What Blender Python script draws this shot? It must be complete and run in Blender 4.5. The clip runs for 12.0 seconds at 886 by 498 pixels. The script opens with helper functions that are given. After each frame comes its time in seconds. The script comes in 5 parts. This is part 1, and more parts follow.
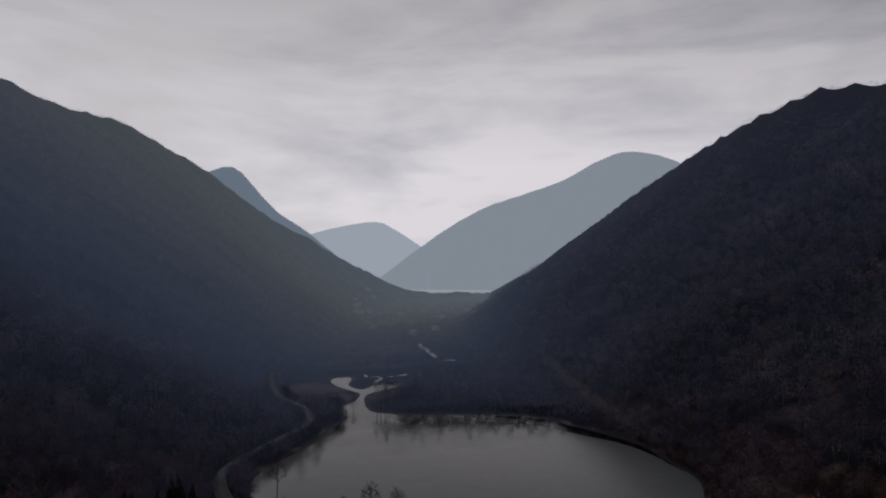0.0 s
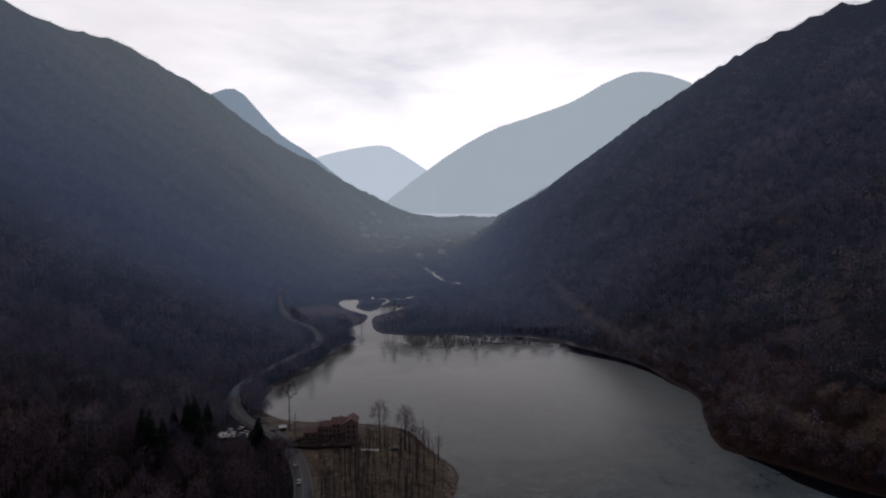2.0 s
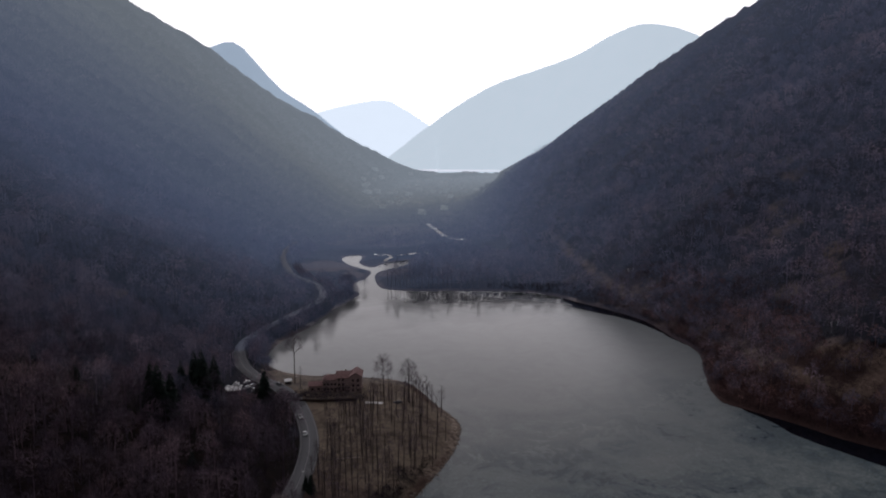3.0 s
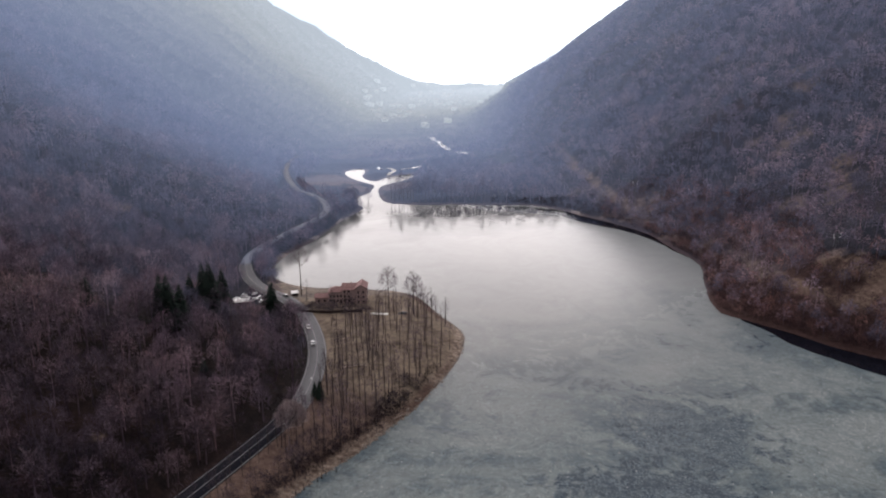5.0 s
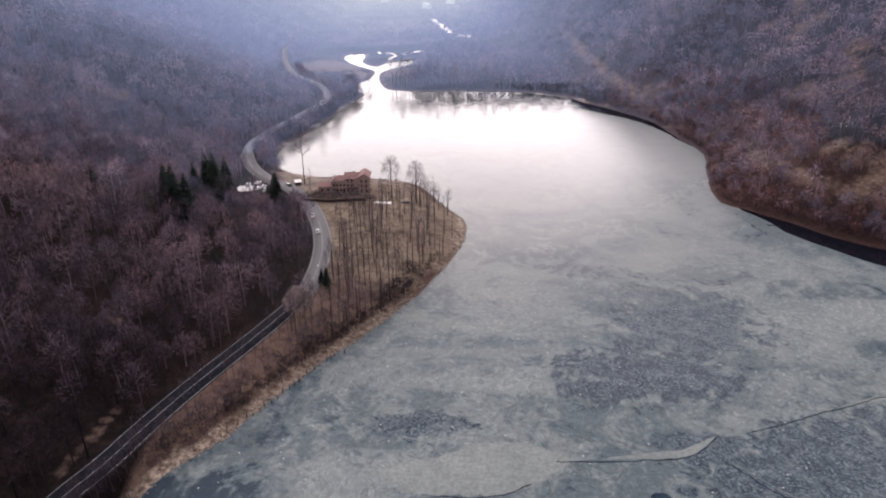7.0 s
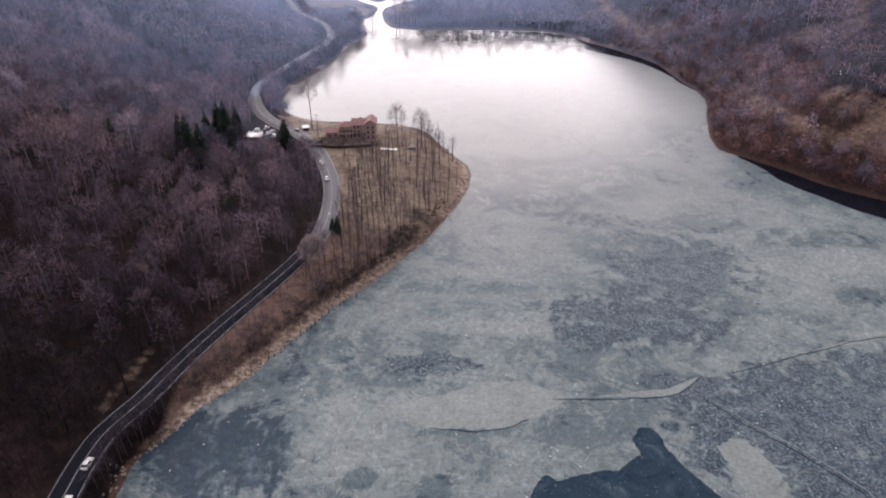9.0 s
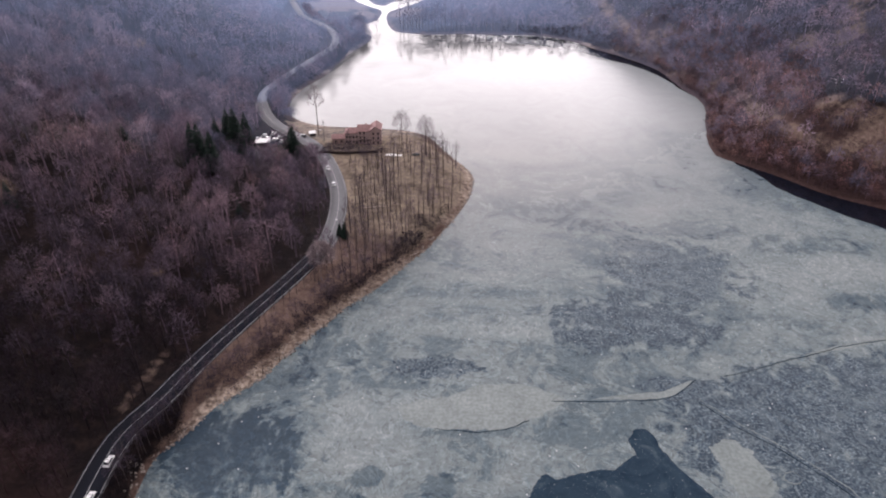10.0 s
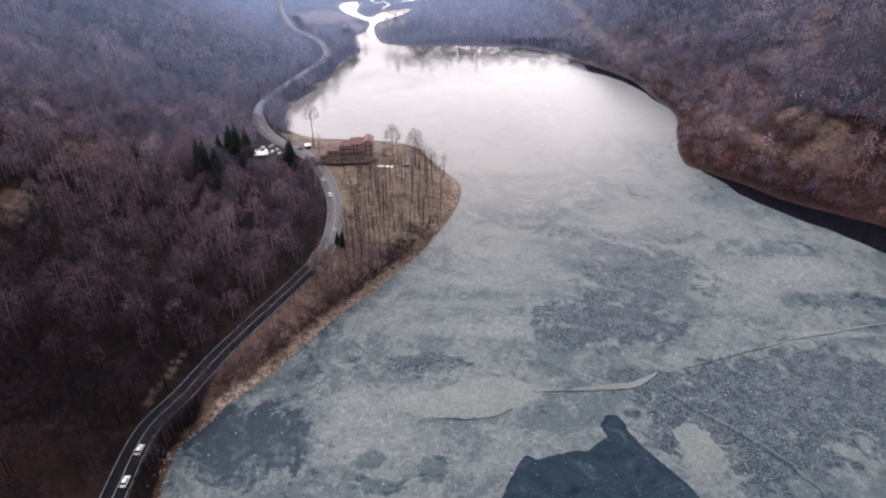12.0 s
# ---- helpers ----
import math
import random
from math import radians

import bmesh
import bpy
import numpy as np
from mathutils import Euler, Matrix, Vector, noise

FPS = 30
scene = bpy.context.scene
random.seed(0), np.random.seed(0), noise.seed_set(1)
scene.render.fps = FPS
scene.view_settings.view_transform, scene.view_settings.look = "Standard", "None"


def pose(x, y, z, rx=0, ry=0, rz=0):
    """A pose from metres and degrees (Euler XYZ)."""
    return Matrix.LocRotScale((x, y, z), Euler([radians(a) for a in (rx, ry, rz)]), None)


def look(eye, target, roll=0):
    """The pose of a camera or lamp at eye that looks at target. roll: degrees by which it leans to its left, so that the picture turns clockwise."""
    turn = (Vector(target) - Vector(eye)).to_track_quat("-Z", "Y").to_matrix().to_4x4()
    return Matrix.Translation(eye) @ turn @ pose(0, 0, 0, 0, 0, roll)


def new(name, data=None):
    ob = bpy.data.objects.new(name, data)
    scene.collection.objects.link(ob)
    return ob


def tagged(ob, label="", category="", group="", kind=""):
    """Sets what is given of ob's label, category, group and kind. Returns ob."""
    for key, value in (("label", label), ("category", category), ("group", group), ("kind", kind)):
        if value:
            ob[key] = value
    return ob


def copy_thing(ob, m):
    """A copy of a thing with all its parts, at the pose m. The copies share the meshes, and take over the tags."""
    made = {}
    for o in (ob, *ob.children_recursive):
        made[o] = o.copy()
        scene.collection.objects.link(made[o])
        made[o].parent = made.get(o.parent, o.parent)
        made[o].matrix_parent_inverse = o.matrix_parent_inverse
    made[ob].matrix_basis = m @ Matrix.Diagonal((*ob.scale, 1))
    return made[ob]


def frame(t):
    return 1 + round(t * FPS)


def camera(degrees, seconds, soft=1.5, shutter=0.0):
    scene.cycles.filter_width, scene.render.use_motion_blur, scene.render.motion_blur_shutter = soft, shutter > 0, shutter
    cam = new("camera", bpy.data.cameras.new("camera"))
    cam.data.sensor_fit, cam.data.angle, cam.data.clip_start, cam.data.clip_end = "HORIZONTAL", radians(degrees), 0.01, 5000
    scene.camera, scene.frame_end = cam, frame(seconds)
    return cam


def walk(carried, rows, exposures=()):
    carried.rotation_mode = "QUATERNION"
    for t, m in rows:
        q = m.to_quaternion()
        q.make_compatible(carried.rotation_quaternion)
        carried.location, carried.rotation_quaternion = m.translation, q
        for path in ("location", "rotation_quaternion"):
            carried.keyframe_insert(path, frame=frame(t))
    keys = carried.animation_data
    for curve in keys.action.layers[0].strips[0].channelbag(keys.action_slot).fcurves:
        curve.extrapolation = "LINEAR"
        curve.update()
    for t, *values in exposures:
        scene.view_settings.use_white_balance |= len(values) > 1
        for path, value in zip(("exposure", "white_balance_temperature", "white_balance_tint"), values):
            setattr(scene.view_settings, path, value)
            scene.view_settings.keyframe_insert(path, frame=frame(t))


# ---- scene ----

# ---------------------------------------------------------------- camera
cam = camera(66.7, 12.0, soft=2.05)
# seconds, eye, (turn to the left, tilt up, lean)
PATH = [
    (0, (0.00, 0.00, 135.00), (1.08, 1.65, 0.20)),
    (0.5, (-0.10, 0.23, 134.90), (1.18, 0.05, 0.18)),
    (1, (-0.08, 0.36, 134.88), (1.36, -1.54, 0.15)),
    (1.5, (-0.06, 0.39, 134.86), (1.46, -3.20, 0.13)),
    (2, (-0.14, 0.40, 134.79), (1.57, -4.82, 0.12)),
    (2.5, (-0.26, 0.41, 134.73), (1.64, -6.67, 0.10)),
    (3, (-0.32, 0.40, 134.63), (1.78, -8.55, 0.06)),
    (5, (-0.45, 0.24, 133.89), (2.09, -15.81, -0.12)),
    (5.5, (-0.47, 0.11, 133.74), (2.12, -17.96, -0.16)),
    (6, (-0.45, -0.27, 133.78), (2.21, -20.46, -0.17)),
    (6.5, (-0.47, -1.06, 134.17), (2.26, -22.95, -0.16)),
    (7, (-0.63, -2.34, 135.25), (2.29, -25.28, -0.12)),
    (7.5, (-0.92, -4.29, 137.61), (2.32, -27.55, -0.09)),
    (9.5, (-2.22, -14.22, 150.94), (2.50, -31.19, 0.04)),
    (10, (-2.51, -17.41, 154.55), (2.62, -31.16, 0.07)),
    (10.5, (-2.80, -21.53, 158.30), (2.74, -31.10, 0.09)),
    (11, (-3.13, -26.25, 162.13), (2.80, -31.05, 0.11)),
    (11.5, (-3.47, -31.30, 166.08), (2.90, -31.10, 0.14)),
    (11.7, (-3.61, -33.65, 167.82), (2.42, -31.13, 0.03)),
    (12, (-3.54, -37.80, 169.81), (1.23, -31.09, 0.26)),
]
EXPOSURES = [(0, -1.95, 5820, 13), (1, -1.75, 5820, 13), (2, -1.3, 5820, 13), (3, -0.65, 5820, 13), (5, 0.95, 6120, 13), (6, 1.36, 6200, 19), (7.5, 1.52, 6180, 19), (9.5, 1.6, 6070, 18), (12, 1.66, 6030, 17)]


def aim(eye, turn):
    yaw, tilt, lean = (radians(a) for a in turn)
    ahead = Vector((-math.sin(yaw) * math.cos(tilt), math.cos(yaw) * math.cos(tilt), math.sin(tilt)))
    return look(eye, Vector(eye) + 10 * ahead, turn[2])


walk(cam, [(t, aim(eye, turn)) for t, eye, turn in PATH], EXPOSURES)

# ---------------------------------------------------------------- light
SUN_TURN, SUN_UP = radians(-25), radians(20)  # veiled winter sun ahead of the valley, clockwise from +y
world = bpy.data.worlds.new("world")
scene.world = world
world.use_nodes = True
wn = world.node_tree
wn.nodes.clear()


def wnode(kind, **values):
    n = wn.nodes.new(kind)
    for k, v in values.items():
        n.inputs[k].default_value = v
    return n


w_out = wnode("ShaderNodeOutputWorld")
w_sky = wnode("ShaderNodeTexSky")
w_sky.sky_type = "NISHITA"
w_sky.sun_disc = False
w_sky.sun_elevation = SUN_UP
w_sky.sun_rotation = SUN_TURN
w_sky.dust_density = 3.0
w_clear = wnode("ShaderNodeBackground", Strength=0.10)
w_cloud = wnode("ShaderNodeBackground", Strength=1.0)
w_mix = wnode("ShaderNodeMixShader")
w_tex = wnode("ShaderNodeTexCoord")
w_map = wnode("ShaderNodeMapping")
w_map.inputs["Scale"].default_value = (1.0, 1.0, 4.2)
w_map.inputs["Rotation"].default_value = (0.12, 0.06, 0.3)
w_noise = wnode("ShaderNodeTexNoise", Scale=2.3, Detail=8.0, Roughness=0.56, Distortion=0.3)
w_cover = wnode("ShaderNodeValToRGB")
w_cover.color_ramp.elements[0].position, w_cover.color_ramp.elements[0].color = 0.28, (0.9, 0.9, 0.9, 1)
w_cover.color_ramp.elements[1].position, w_cover.color_ramp.elements[1].color = 0.56, (1, 1, 1, 1)
w_tone = wnode("ShaderNodeValToRGB")
w_tone.color_ramp.elements[0].position, w_tone.color_ramp.elements[0].color = 0.34, (0.54, 0.515, 0.505, 1)
w_tone.color_ramp.elements[1].position, w_tone.color_ramp.elements[1].color = 0.57, (0.82, 0.745, 0.69, 1)
# thin bright cloud round the veiled sun, thicker and duller cloud away from it
w_dot = wnode("ShaderNodeVectorMath")
w_dot.operation = "DOT_PRODUCT"
w_dot.inputs[1].default_value = (math.sin(SUN_TURN) * math.cos(SUN_UP), math.cos(SUN_TURN) * math.cos(SUN_UP), math.sin(SUN_UP))
w_fall = wnode("ShaderNodeMapRange")
w_fall.interpolation_type = "SMOOTHSTEP"
w_fall.inputs["From Min"].default_value, w_fall.inputs["From Max"].default_value = -0.5, 0.95
w_fall.inputs["To Min"].default_value, w_fall.inputs["To Max"].default_value = 0.22, 1.45
wn.links.new(w_tex.outputs["Generated"], w_dot.inputs[0])
wn.links.new(w_dot.outputs["Value"], w_fall.inputs["Value"])
# the cloud is thinnest and brightest low over the valley's end
w_high = wnode("ShaderNodeSeparateXYZ")
w_low = wnode("ShaderNodeMapRange")
w_low.inputs["From Min"].default_value, w_low.inputs["From Max"].default_value = 0.15, 0.52
w_low.inputs["To Min"].default_value, w_low.inputs["To Max"].default_value = 2.4, 0.90
w_times = wnode("ShaderNodeMath")
w_times.operation = "MULTIPLY"
wn.links.new(w_tex.outputs["Generated"], w_high.inputs[0])
wn.links.new(w_high.outputs["Z"], w_low.inputs["Value"])
wn.links.new(w_low.outputs["Result"], w_times.inputs[0])
wn.links.new(w_fall.outputs["Result"], w_times.inputs[1])
wn.links.new(w_times.outputs[0], w_cloud.inputs["Strength"])
for a, b in ((w_tex.outputs["Generated"], w_map.inputs["Vector"]), (w_map.outputs[0], w_noise.inputs["Vector"]),
             (w_noise.outputs["Fac"], w_cover.inputs[0]), (w_noise.outputs["Fac"], w_tone.inputs[0]),
             (w_sky.outputs[0], w_clear.inputs[0]), (w_tone.outputs[0], w_cloud.inputs[0]),
             (w_cover.outputs[0], w_mix.inputs[0]), (w_clear.outputs[0], w_mix.inputs[1]),
             (w_cloud.outputs[0], w_mix.inputs[2]), (w_mix.outputs[0], w_out.inputs[0])):
    wn.links.new(a, b)

sun_data = bpy.data.lights.new("sun", "SUN")
sun_data.energy, sun_data.angle, sun_data.color = 0.5, radians(16), (1.0, 0.93, 0.86)
sun = new("sun", sun_data)
sun.matrix_world = look((0, 0, 900), Vector((0, 0, 900)) - 100 * Vector((math.sin(SUN_TURN) * math.cos(SUN_UP), math.cos(SUN_TURN) * math.cos(SUN_UP), math.sin(SUN_UP))))

# ---------------------------------------------------------------- materials
class Mat:
    """A small builder of node materials."""

    def __init__(self, name, rough=0.8, spec=0.3, metal=0.0):
        self.m = bpy.data.materials.new(name)
        self.m.use_nodes = True
        self.t = self.m.node_tree
        self.b = self.t.nodes["Principled BSDF"]
        self.b.inputs["Roughness"].default_value = rough
        self.b.inputs["Specular IOR Level"].default_value = spec
        self.b.inputs["Metallic"].default_value = metal
        self.geo = self.t.nodes.new("ShaderNodeNewGeometry")

    def link(self, a, b):
        self.t.links.new(a, b)

    def noise(self, scale, detail=4.0, rough=0.55, stretch=None, warp=0.0):
        n = self.t.nodes.new("ShaderNodeTexNoise")
        n.inputs["Scale"].default_value, n.inputs["Detail"].default_value = scale, detail
        n.inputs["Roughness"].default_value, n.inputs["Distortion"].default_value = rough, warp
        source = self.geo.outputs["Position"]
        if stretch:
            mp = self.t.nodes.new("ShaderNodeMapping")
            mp.inputs["Scale"].default_value = stretch[:3]
            if len(stretch) > 3:
                mp.inputs["Rotation"].default_value = (0, 0, stretch[3])
            self.link(source, mp.inputs["Vector"])
            source = mp.outputs[0]
        self.link(source, n.inputs["Vector"])
        return n.outputs["Fac"]

    def cells(self, scale, feature="F1"):
        n = self.t.nodes.new("ShaderNodeTexVoronoi")
        n.feature = feature
        n.inputs["Scale"].default_value = scale
        self.link(self.geo.outputs["Position"], n.inputs["Vector"])
        return n.outputs["Distance"]

    def mask(self, name):
        n = self.t.nodes.new("ShaderNodeAttribute")
        n.attribute_name = name
        return n.outputs["Fac"]

    def ramp(self, fac, *stops):
        r = self.t.nodes.new("ShaderNodeValToRGB")
        e = r.color_ramp.elements
        while len(e) < len(stops):
            e.new(0.5)
        for k, (p, c) in enumerate(stops):
            e[k].position = p
            e[k].color = (*c, 1) if isinstance(c, tuple) else (c, c, c, 1)
        self.link(fac, r.inputs[0])
        return r.outputs[0]

    def mix(self, fac, a, b, mode="MIX"):
        n = self.t.nodes.new("ShaderNodeMix")
        n.data_type, n.blend_type = "RGBA", mode
        for slot, v in ((0, fac), (6, a), (7, b)):
            if isinstance(v, (int, float)):
                n.inputs[slot].default_value = v if slot == 0 else (v, v, v, 1)
            elif isinstance(v, tuple):
                n.inputs[slot].default_value = (*v, 1)
            else:
                self.link(v, n.inputs[slot])
        return n.outputs[2]

    def math(self, op, a, b=0.0):
        n = self.t.nodes.new("ShaderNodeMath")
        n.operation = op
        for slot, v in ((0, a), (1, b)):
            if isinstance(v, (int, float)):
                n.inputs[slot].default_value = v
            else:
                self.link(v, n.inputs[slot])
        return n.outputs[0]

    def axis(self, k):
        n = self.t.nodes.new("ShaderNodeSeparateXYZ")
        self.link(self.geo.outputs["Position"], n.inputs[0])
        return n.outputs[k]

    def island(self):
        return self.geo.outputs["Random Per Island"]

    def random(self):
        return self.t.nodes.new("ShaderNodeObjectInfo").outputs["Random"]

    def colour(self, c):
        if isinstance(c, tuple):
            self.b.inputs["Base Color"].default_value = (*c, 1)
        else:
            self.link(c, self.b.inputs["Base Color"])
        return self

    def rough(self, r):
        self.link(r, self.b.inputs["Roughness"])
        return self

    def bump(self, h, strength=0.4, distance=0.1):
        n = self.t.nodes.new("ShaderNodeBump")
        n.inputs["Strength"].default_value, n.inputs["Distance"].default_value = strength, distance
        self.link(h, n.inputs["Height"])
        self.link(n.outputs[0], self.b.inputs["Normal"])
        return self


def haze_tint(glow):
    """Emission colour of the painted haze: blue at first, greyer where the haze is thick."""
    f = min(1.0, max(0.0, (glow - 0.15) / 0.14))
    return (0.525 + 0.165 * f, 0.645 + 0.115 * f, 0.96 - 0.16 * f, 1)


def plain(name, c, rough=0.7, spec=0.3, metal=0.0, vary=0.25, scale=3.0, glow=0.0):
    """A surface of one paint or stuff with grain and slight soiling."""
    k = Mat(name, rough, spec, metal)
    dark, light = tuple(v * (1 - vary) for v in c), tuple(min(1, v * (1 + vary)) for v in c)
    k.colour(k.mix(0.3, k.ramp(k.noise(scale), (0.3, dark), (0.7, light)), k.ramp(k.noise(scale * 9), (0.3, dark), (0.7, light))))
    # glow paints haze onto the surface as emission
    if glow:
        k.b.inputs["Emission Color"].default_value = haze_tint(glow)
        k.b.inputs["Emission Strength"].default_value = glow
    return k.m


def make_ground(name="leaf_litter_ground", glow=0.0):
    k = Mat(name, 0.95, 0.1)
    # near-black litter: shade between the crowns is put into its colour
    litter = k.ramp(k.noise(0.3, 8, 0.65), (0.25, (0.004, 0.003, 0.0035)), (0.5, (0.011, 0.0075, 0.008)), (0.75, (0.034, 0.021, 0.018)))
    grass = k.ramp(k.noise(0.45, 8, 0.72), (0.28, (0.070, 0.046, 0.042)), (0.5, (0.135, 0.094, 0.078)), (0.72, (0.225, 0.170, 0.130)))
    lawn = k.ramp(k.noise(0.35, 8, 0.7), (0.28, (0.095, 0.072, 0.061)), (0.5, (0.175, 0.135, 0.103)), (0.72, (0.260, 0.210, 0.155)))
    grass = k.mix(k.mask("lawn"), grass, lawn)
    z = k.axis(2)
    meadow = k.ramp(k.math("ADD", k.mask("meadow"), k.math("MULTIPLY", k.math("SUBTRACT", k.noise(0.10, 8, 0.75), 0.5), 1.9)), (0.36, 0.0), (0.85, 1.0))
    leaves = k.math("MAXIMUM", k.ramp(k.noise(0.02, 5, 0.6), (0.52, 0.0), (0.68, 0.35)), k.mask("rust"))
    rust = k.ramp(k.noise(0.5, 8, 0.7), (0.3, (0.026, 0.014, 0.015)), (0.7, (0.100, 0.058, 0.052)))
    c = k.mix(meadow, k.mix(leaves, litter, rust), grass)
    c = k.mix(k.math("MULTIPLY", k.mask("litter"), 0.85), c, k.ramp(k.noise(0.35, 8, 0.72), (0.3, (0.060, 0.038, 0.034)), (0.52, (0.135, 0.090, 0.074)), (0.72, (0.215, 0.155, 0.125))))
    sand = k.math("MAXIMUM", k.math("MULTIPLY", k.ramp(k.noise(0.035, 3, 0.5), (0.54, 0.0), (0.64, 0.8)), k.math("SUBTRACT", 1.0, k.mask("rust"))), k.mask("sand"))
    mud = k.mix(sand, k.ramp(k.noise(0.6, 7, 0.65), (0.3, (0.030, 0.019, 0.016)), (0.7, (0.115, 0.075, 0.060))), k.ramp(k.noise(0.5, 7, 0.65), (0.34, (0.055, 0.038, 0.032)), (0.46, (0.19, 0.145, 0.115)), (0.56, (0.34, 0.27, 0.22)), (0.68, (0.52, 0.43, 0.35))))
    rim = k.ramp(k.math("DIVIDE", k.math("ADD", k.math("ADD", z, k.math("MULTIPLY", k.mask("rust"), 2.2)), k.math("MULTIPLY", k.noise(0.22, 5, 0.65), 2.6)), 4.0), (0.50, 1.0), (0.68, 0.0))
    c = k.mix(rim, c, mud)
    # haze put into the material: base darkens and emission grows with glow
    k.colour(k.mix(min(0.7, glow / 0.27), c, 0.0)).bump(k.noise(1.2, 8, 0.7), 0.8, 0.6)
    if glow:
        k.b.inputs["Emission Color"].default_value = haze_tint(glow)
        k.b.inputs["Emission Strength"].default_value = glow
    return k.m


def make_twigs(name, a, b, c, glow=0.0):
    """Bare branches, each tree of its own tone; glow paints the haze of far ones."""
    k = Mat(name, 0.8, 0.15)
    patch = k.ramp(k.noise(0.018, 4, 0.6), (0.35, a), (0.5, b), (0.66, c))
    tree = k.ramp(k.mask("tone"), (0.0, (0.28, 0.28, 0.34)), (0.45, (0.80, 0.79, 0.86)), (0.75, (1.25, 1.15, 1.16)), (0.88, (1.32, 1.13, 1.08)), (0.94, (1.25, 1.2, 1.24)), (1.0, (1.75, 1.65, 1.66)))
    single = k.ramp(k.island(), (0.0, 0.6), (1.0, 1.4))
    c = k.mix(1.0, k.mix(1.0, patch, tree, "MULTIPLY"), single, "MULTIPLY")
    # base colour fades and emission rises to imitate haze
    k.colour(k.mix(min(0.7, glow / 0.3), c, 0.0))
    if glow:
        k.b.inputs["Emission Color"].default_value = haze_tint(glow)
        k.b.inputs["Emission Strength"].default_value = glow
    return k.m


def make_ice():
    k = Mat("thawing_lake_ice", 0.3, 0.4)
    k.b.inputs["IOR"].default_value = 1.28
    big = k.noise(0.012, 8, 0.64, warp=1.3)
    mid = k.noise(0.045, 10, 0.72, warp=1.5)
    small = k.noise(0.17, 8, 0.7, warp=0.9)
    fine = k.noise(0.5, 7, 0.75)
    x, y = k.axis(0), k.axis(1)
    milky = k.math("ADD", k.math("ADD", k.math("MULTIPLY", big, 0.40), k.math("MULTIPLY", mid, 0.38)), k.math("MULTIPLY", small, 0.22))
    ragged = k.math("MULTIPLY", k.math("SUBTRACT", k.math("ADD", k.math("MULTIPLY", mid, 0.6), k.math("MULTIPLY", small, 0.4)), 0.5), 4.2)
    rotten = None
    # half-melted reaches, dark smooth ones and milky ones: middle, half sizes, depth of tone, whether full of bubbles
    for cx, cy, rx, ry, deep, bubbly in ((-72, 118, 24, 20, 0.085, 0), (-51, 160, 11, 24, 0.04, 0), (-42, 150, 12, 8, 0.03, 0), (57, 188, 30, 17, 0.115, 1), (84, 226, 30, 26, 0.045, 1), (-12, 159, 17, 7, 0.08, 1), (98, 134, 40, 28, 0.105, 1), (138, 150, 34, 24, 0.085, 1),
                                         (72, 152, 16, 8, 0.05, 1), (-30, 112, 6, 4, 0.09, 0), (-9, 108, 5, 6, 0.08, 0), (-26, 102, 8, 4, 0.08, 0), (162, 206, 26, 8, 0.055, 0), (101, 260, 22, 9, 0.045, 0), (143, 250, 26, 9, 0.045, 0), (51, 264, 22, 8, 0.04, 0),
                                         (119, 217, 27, 20, -0.085, 0), (158, 230, 22, 11, -0.075, 0), (-28, 140, 22, 8, -0.05, 0), (7, 180, 32, 5, -0.06, 0), (149, 182, 22, 2.5, -0.08, 0), (-32, 122, 20, 13, -0.06, 0), (8, 118, 34, 12, -0.05, 0), (-5, 235, 48, 40, -0.04, 0)):
        u, v = k.math("DIVIDE", k.math("SUBTRACT", x, cx), rx), k.math("DIVIDE", k.math("SUBTRACT", y, cy), ry)
        r = k.math("ADD", k.math("SQRT", k.math("ADD", k.math("MULTIPLY", u, u), k.math("MULTIPLY", v, v))), ragged)
        inside_it = k.ramp(r, (0.72, 1.0), (1.08, 0.0))
        milky = k.math("SUBTRACT", milky, k.math("MULTIPLY", inside_it, deep))
        if bubbly:
            rotten = inside_it if rotten is None else k.math("MAXIMUM", rotten, inside_it)
    c = k.ramp(milky, (0.37, (0.020, 0.034, 0.050)), (0.425, (0.036, 0.054, 0.070)), (0.44, (0.060, 0.081, 0.094)), (0.495, (0.082, 0.104, 0.114)), (0.508, (0.112, 0.134, 0.140)), (0.60, (0.160, 0.180, 0.182)))
    crumbs = k.ramp(fine, (0.38, 0.55), (0.52, 1.0), (0.66, 1.7))
    veins = k.ramp(k.noise(0.06, 9, 0.65, warp=3.5), (0.45, 1.0), (0.493, 0.62), (0.503, 1.45), (0.55, 1.0))
    c = k.mix(0.38, c, crumbs, "MULTIPLY")
    slush = k.ramp(k.math("ADD", k.math("MULTIPLY", small, 0.55), k.math("MULTIPLY", fine, 0.45)), (0.40, (0.014, 0.024, 0.039)), (0.49, (0.030, 0.044, 0.060)), (0.57, (0.076, 0.094, 0.107)))
    c = k.mix(k.math("MULTIPLY", rotten, 0.85), c, slush)
    bubbles = k.math("MULTIPLY", k.ramp(k.noise(1.2, 3, 0.6), (0.49, 0.0), (0.60, 1.0)), k.ramp(k.noise(0.2, 4), (0.34, 0.2), (0.58, 0.95)))
    c = k.mix(k.math("MULTIPLY", rotten, k.math("MULTIPLY", bubbles, 0.8)), c, (0.140, 0.172, 0.188))
    c = k.mix(0.85, c, veins, "MULTIPLY")
    glints = k.ramp(k.cells(0.22), (0.045, 1.0), (0.06, 0.0))
    c = k.mix(glints, c, (0.42, 0.43, 0.43))
    north = k.math("SUBTRACT", k.math("ADD", y, k.math("MULTIPLY", k.math("SUBTRACT", big, 0.5), 170.0)), k.math("MULTIPLY", k.math("MAXIMUM", x, 0.0), 0.5))
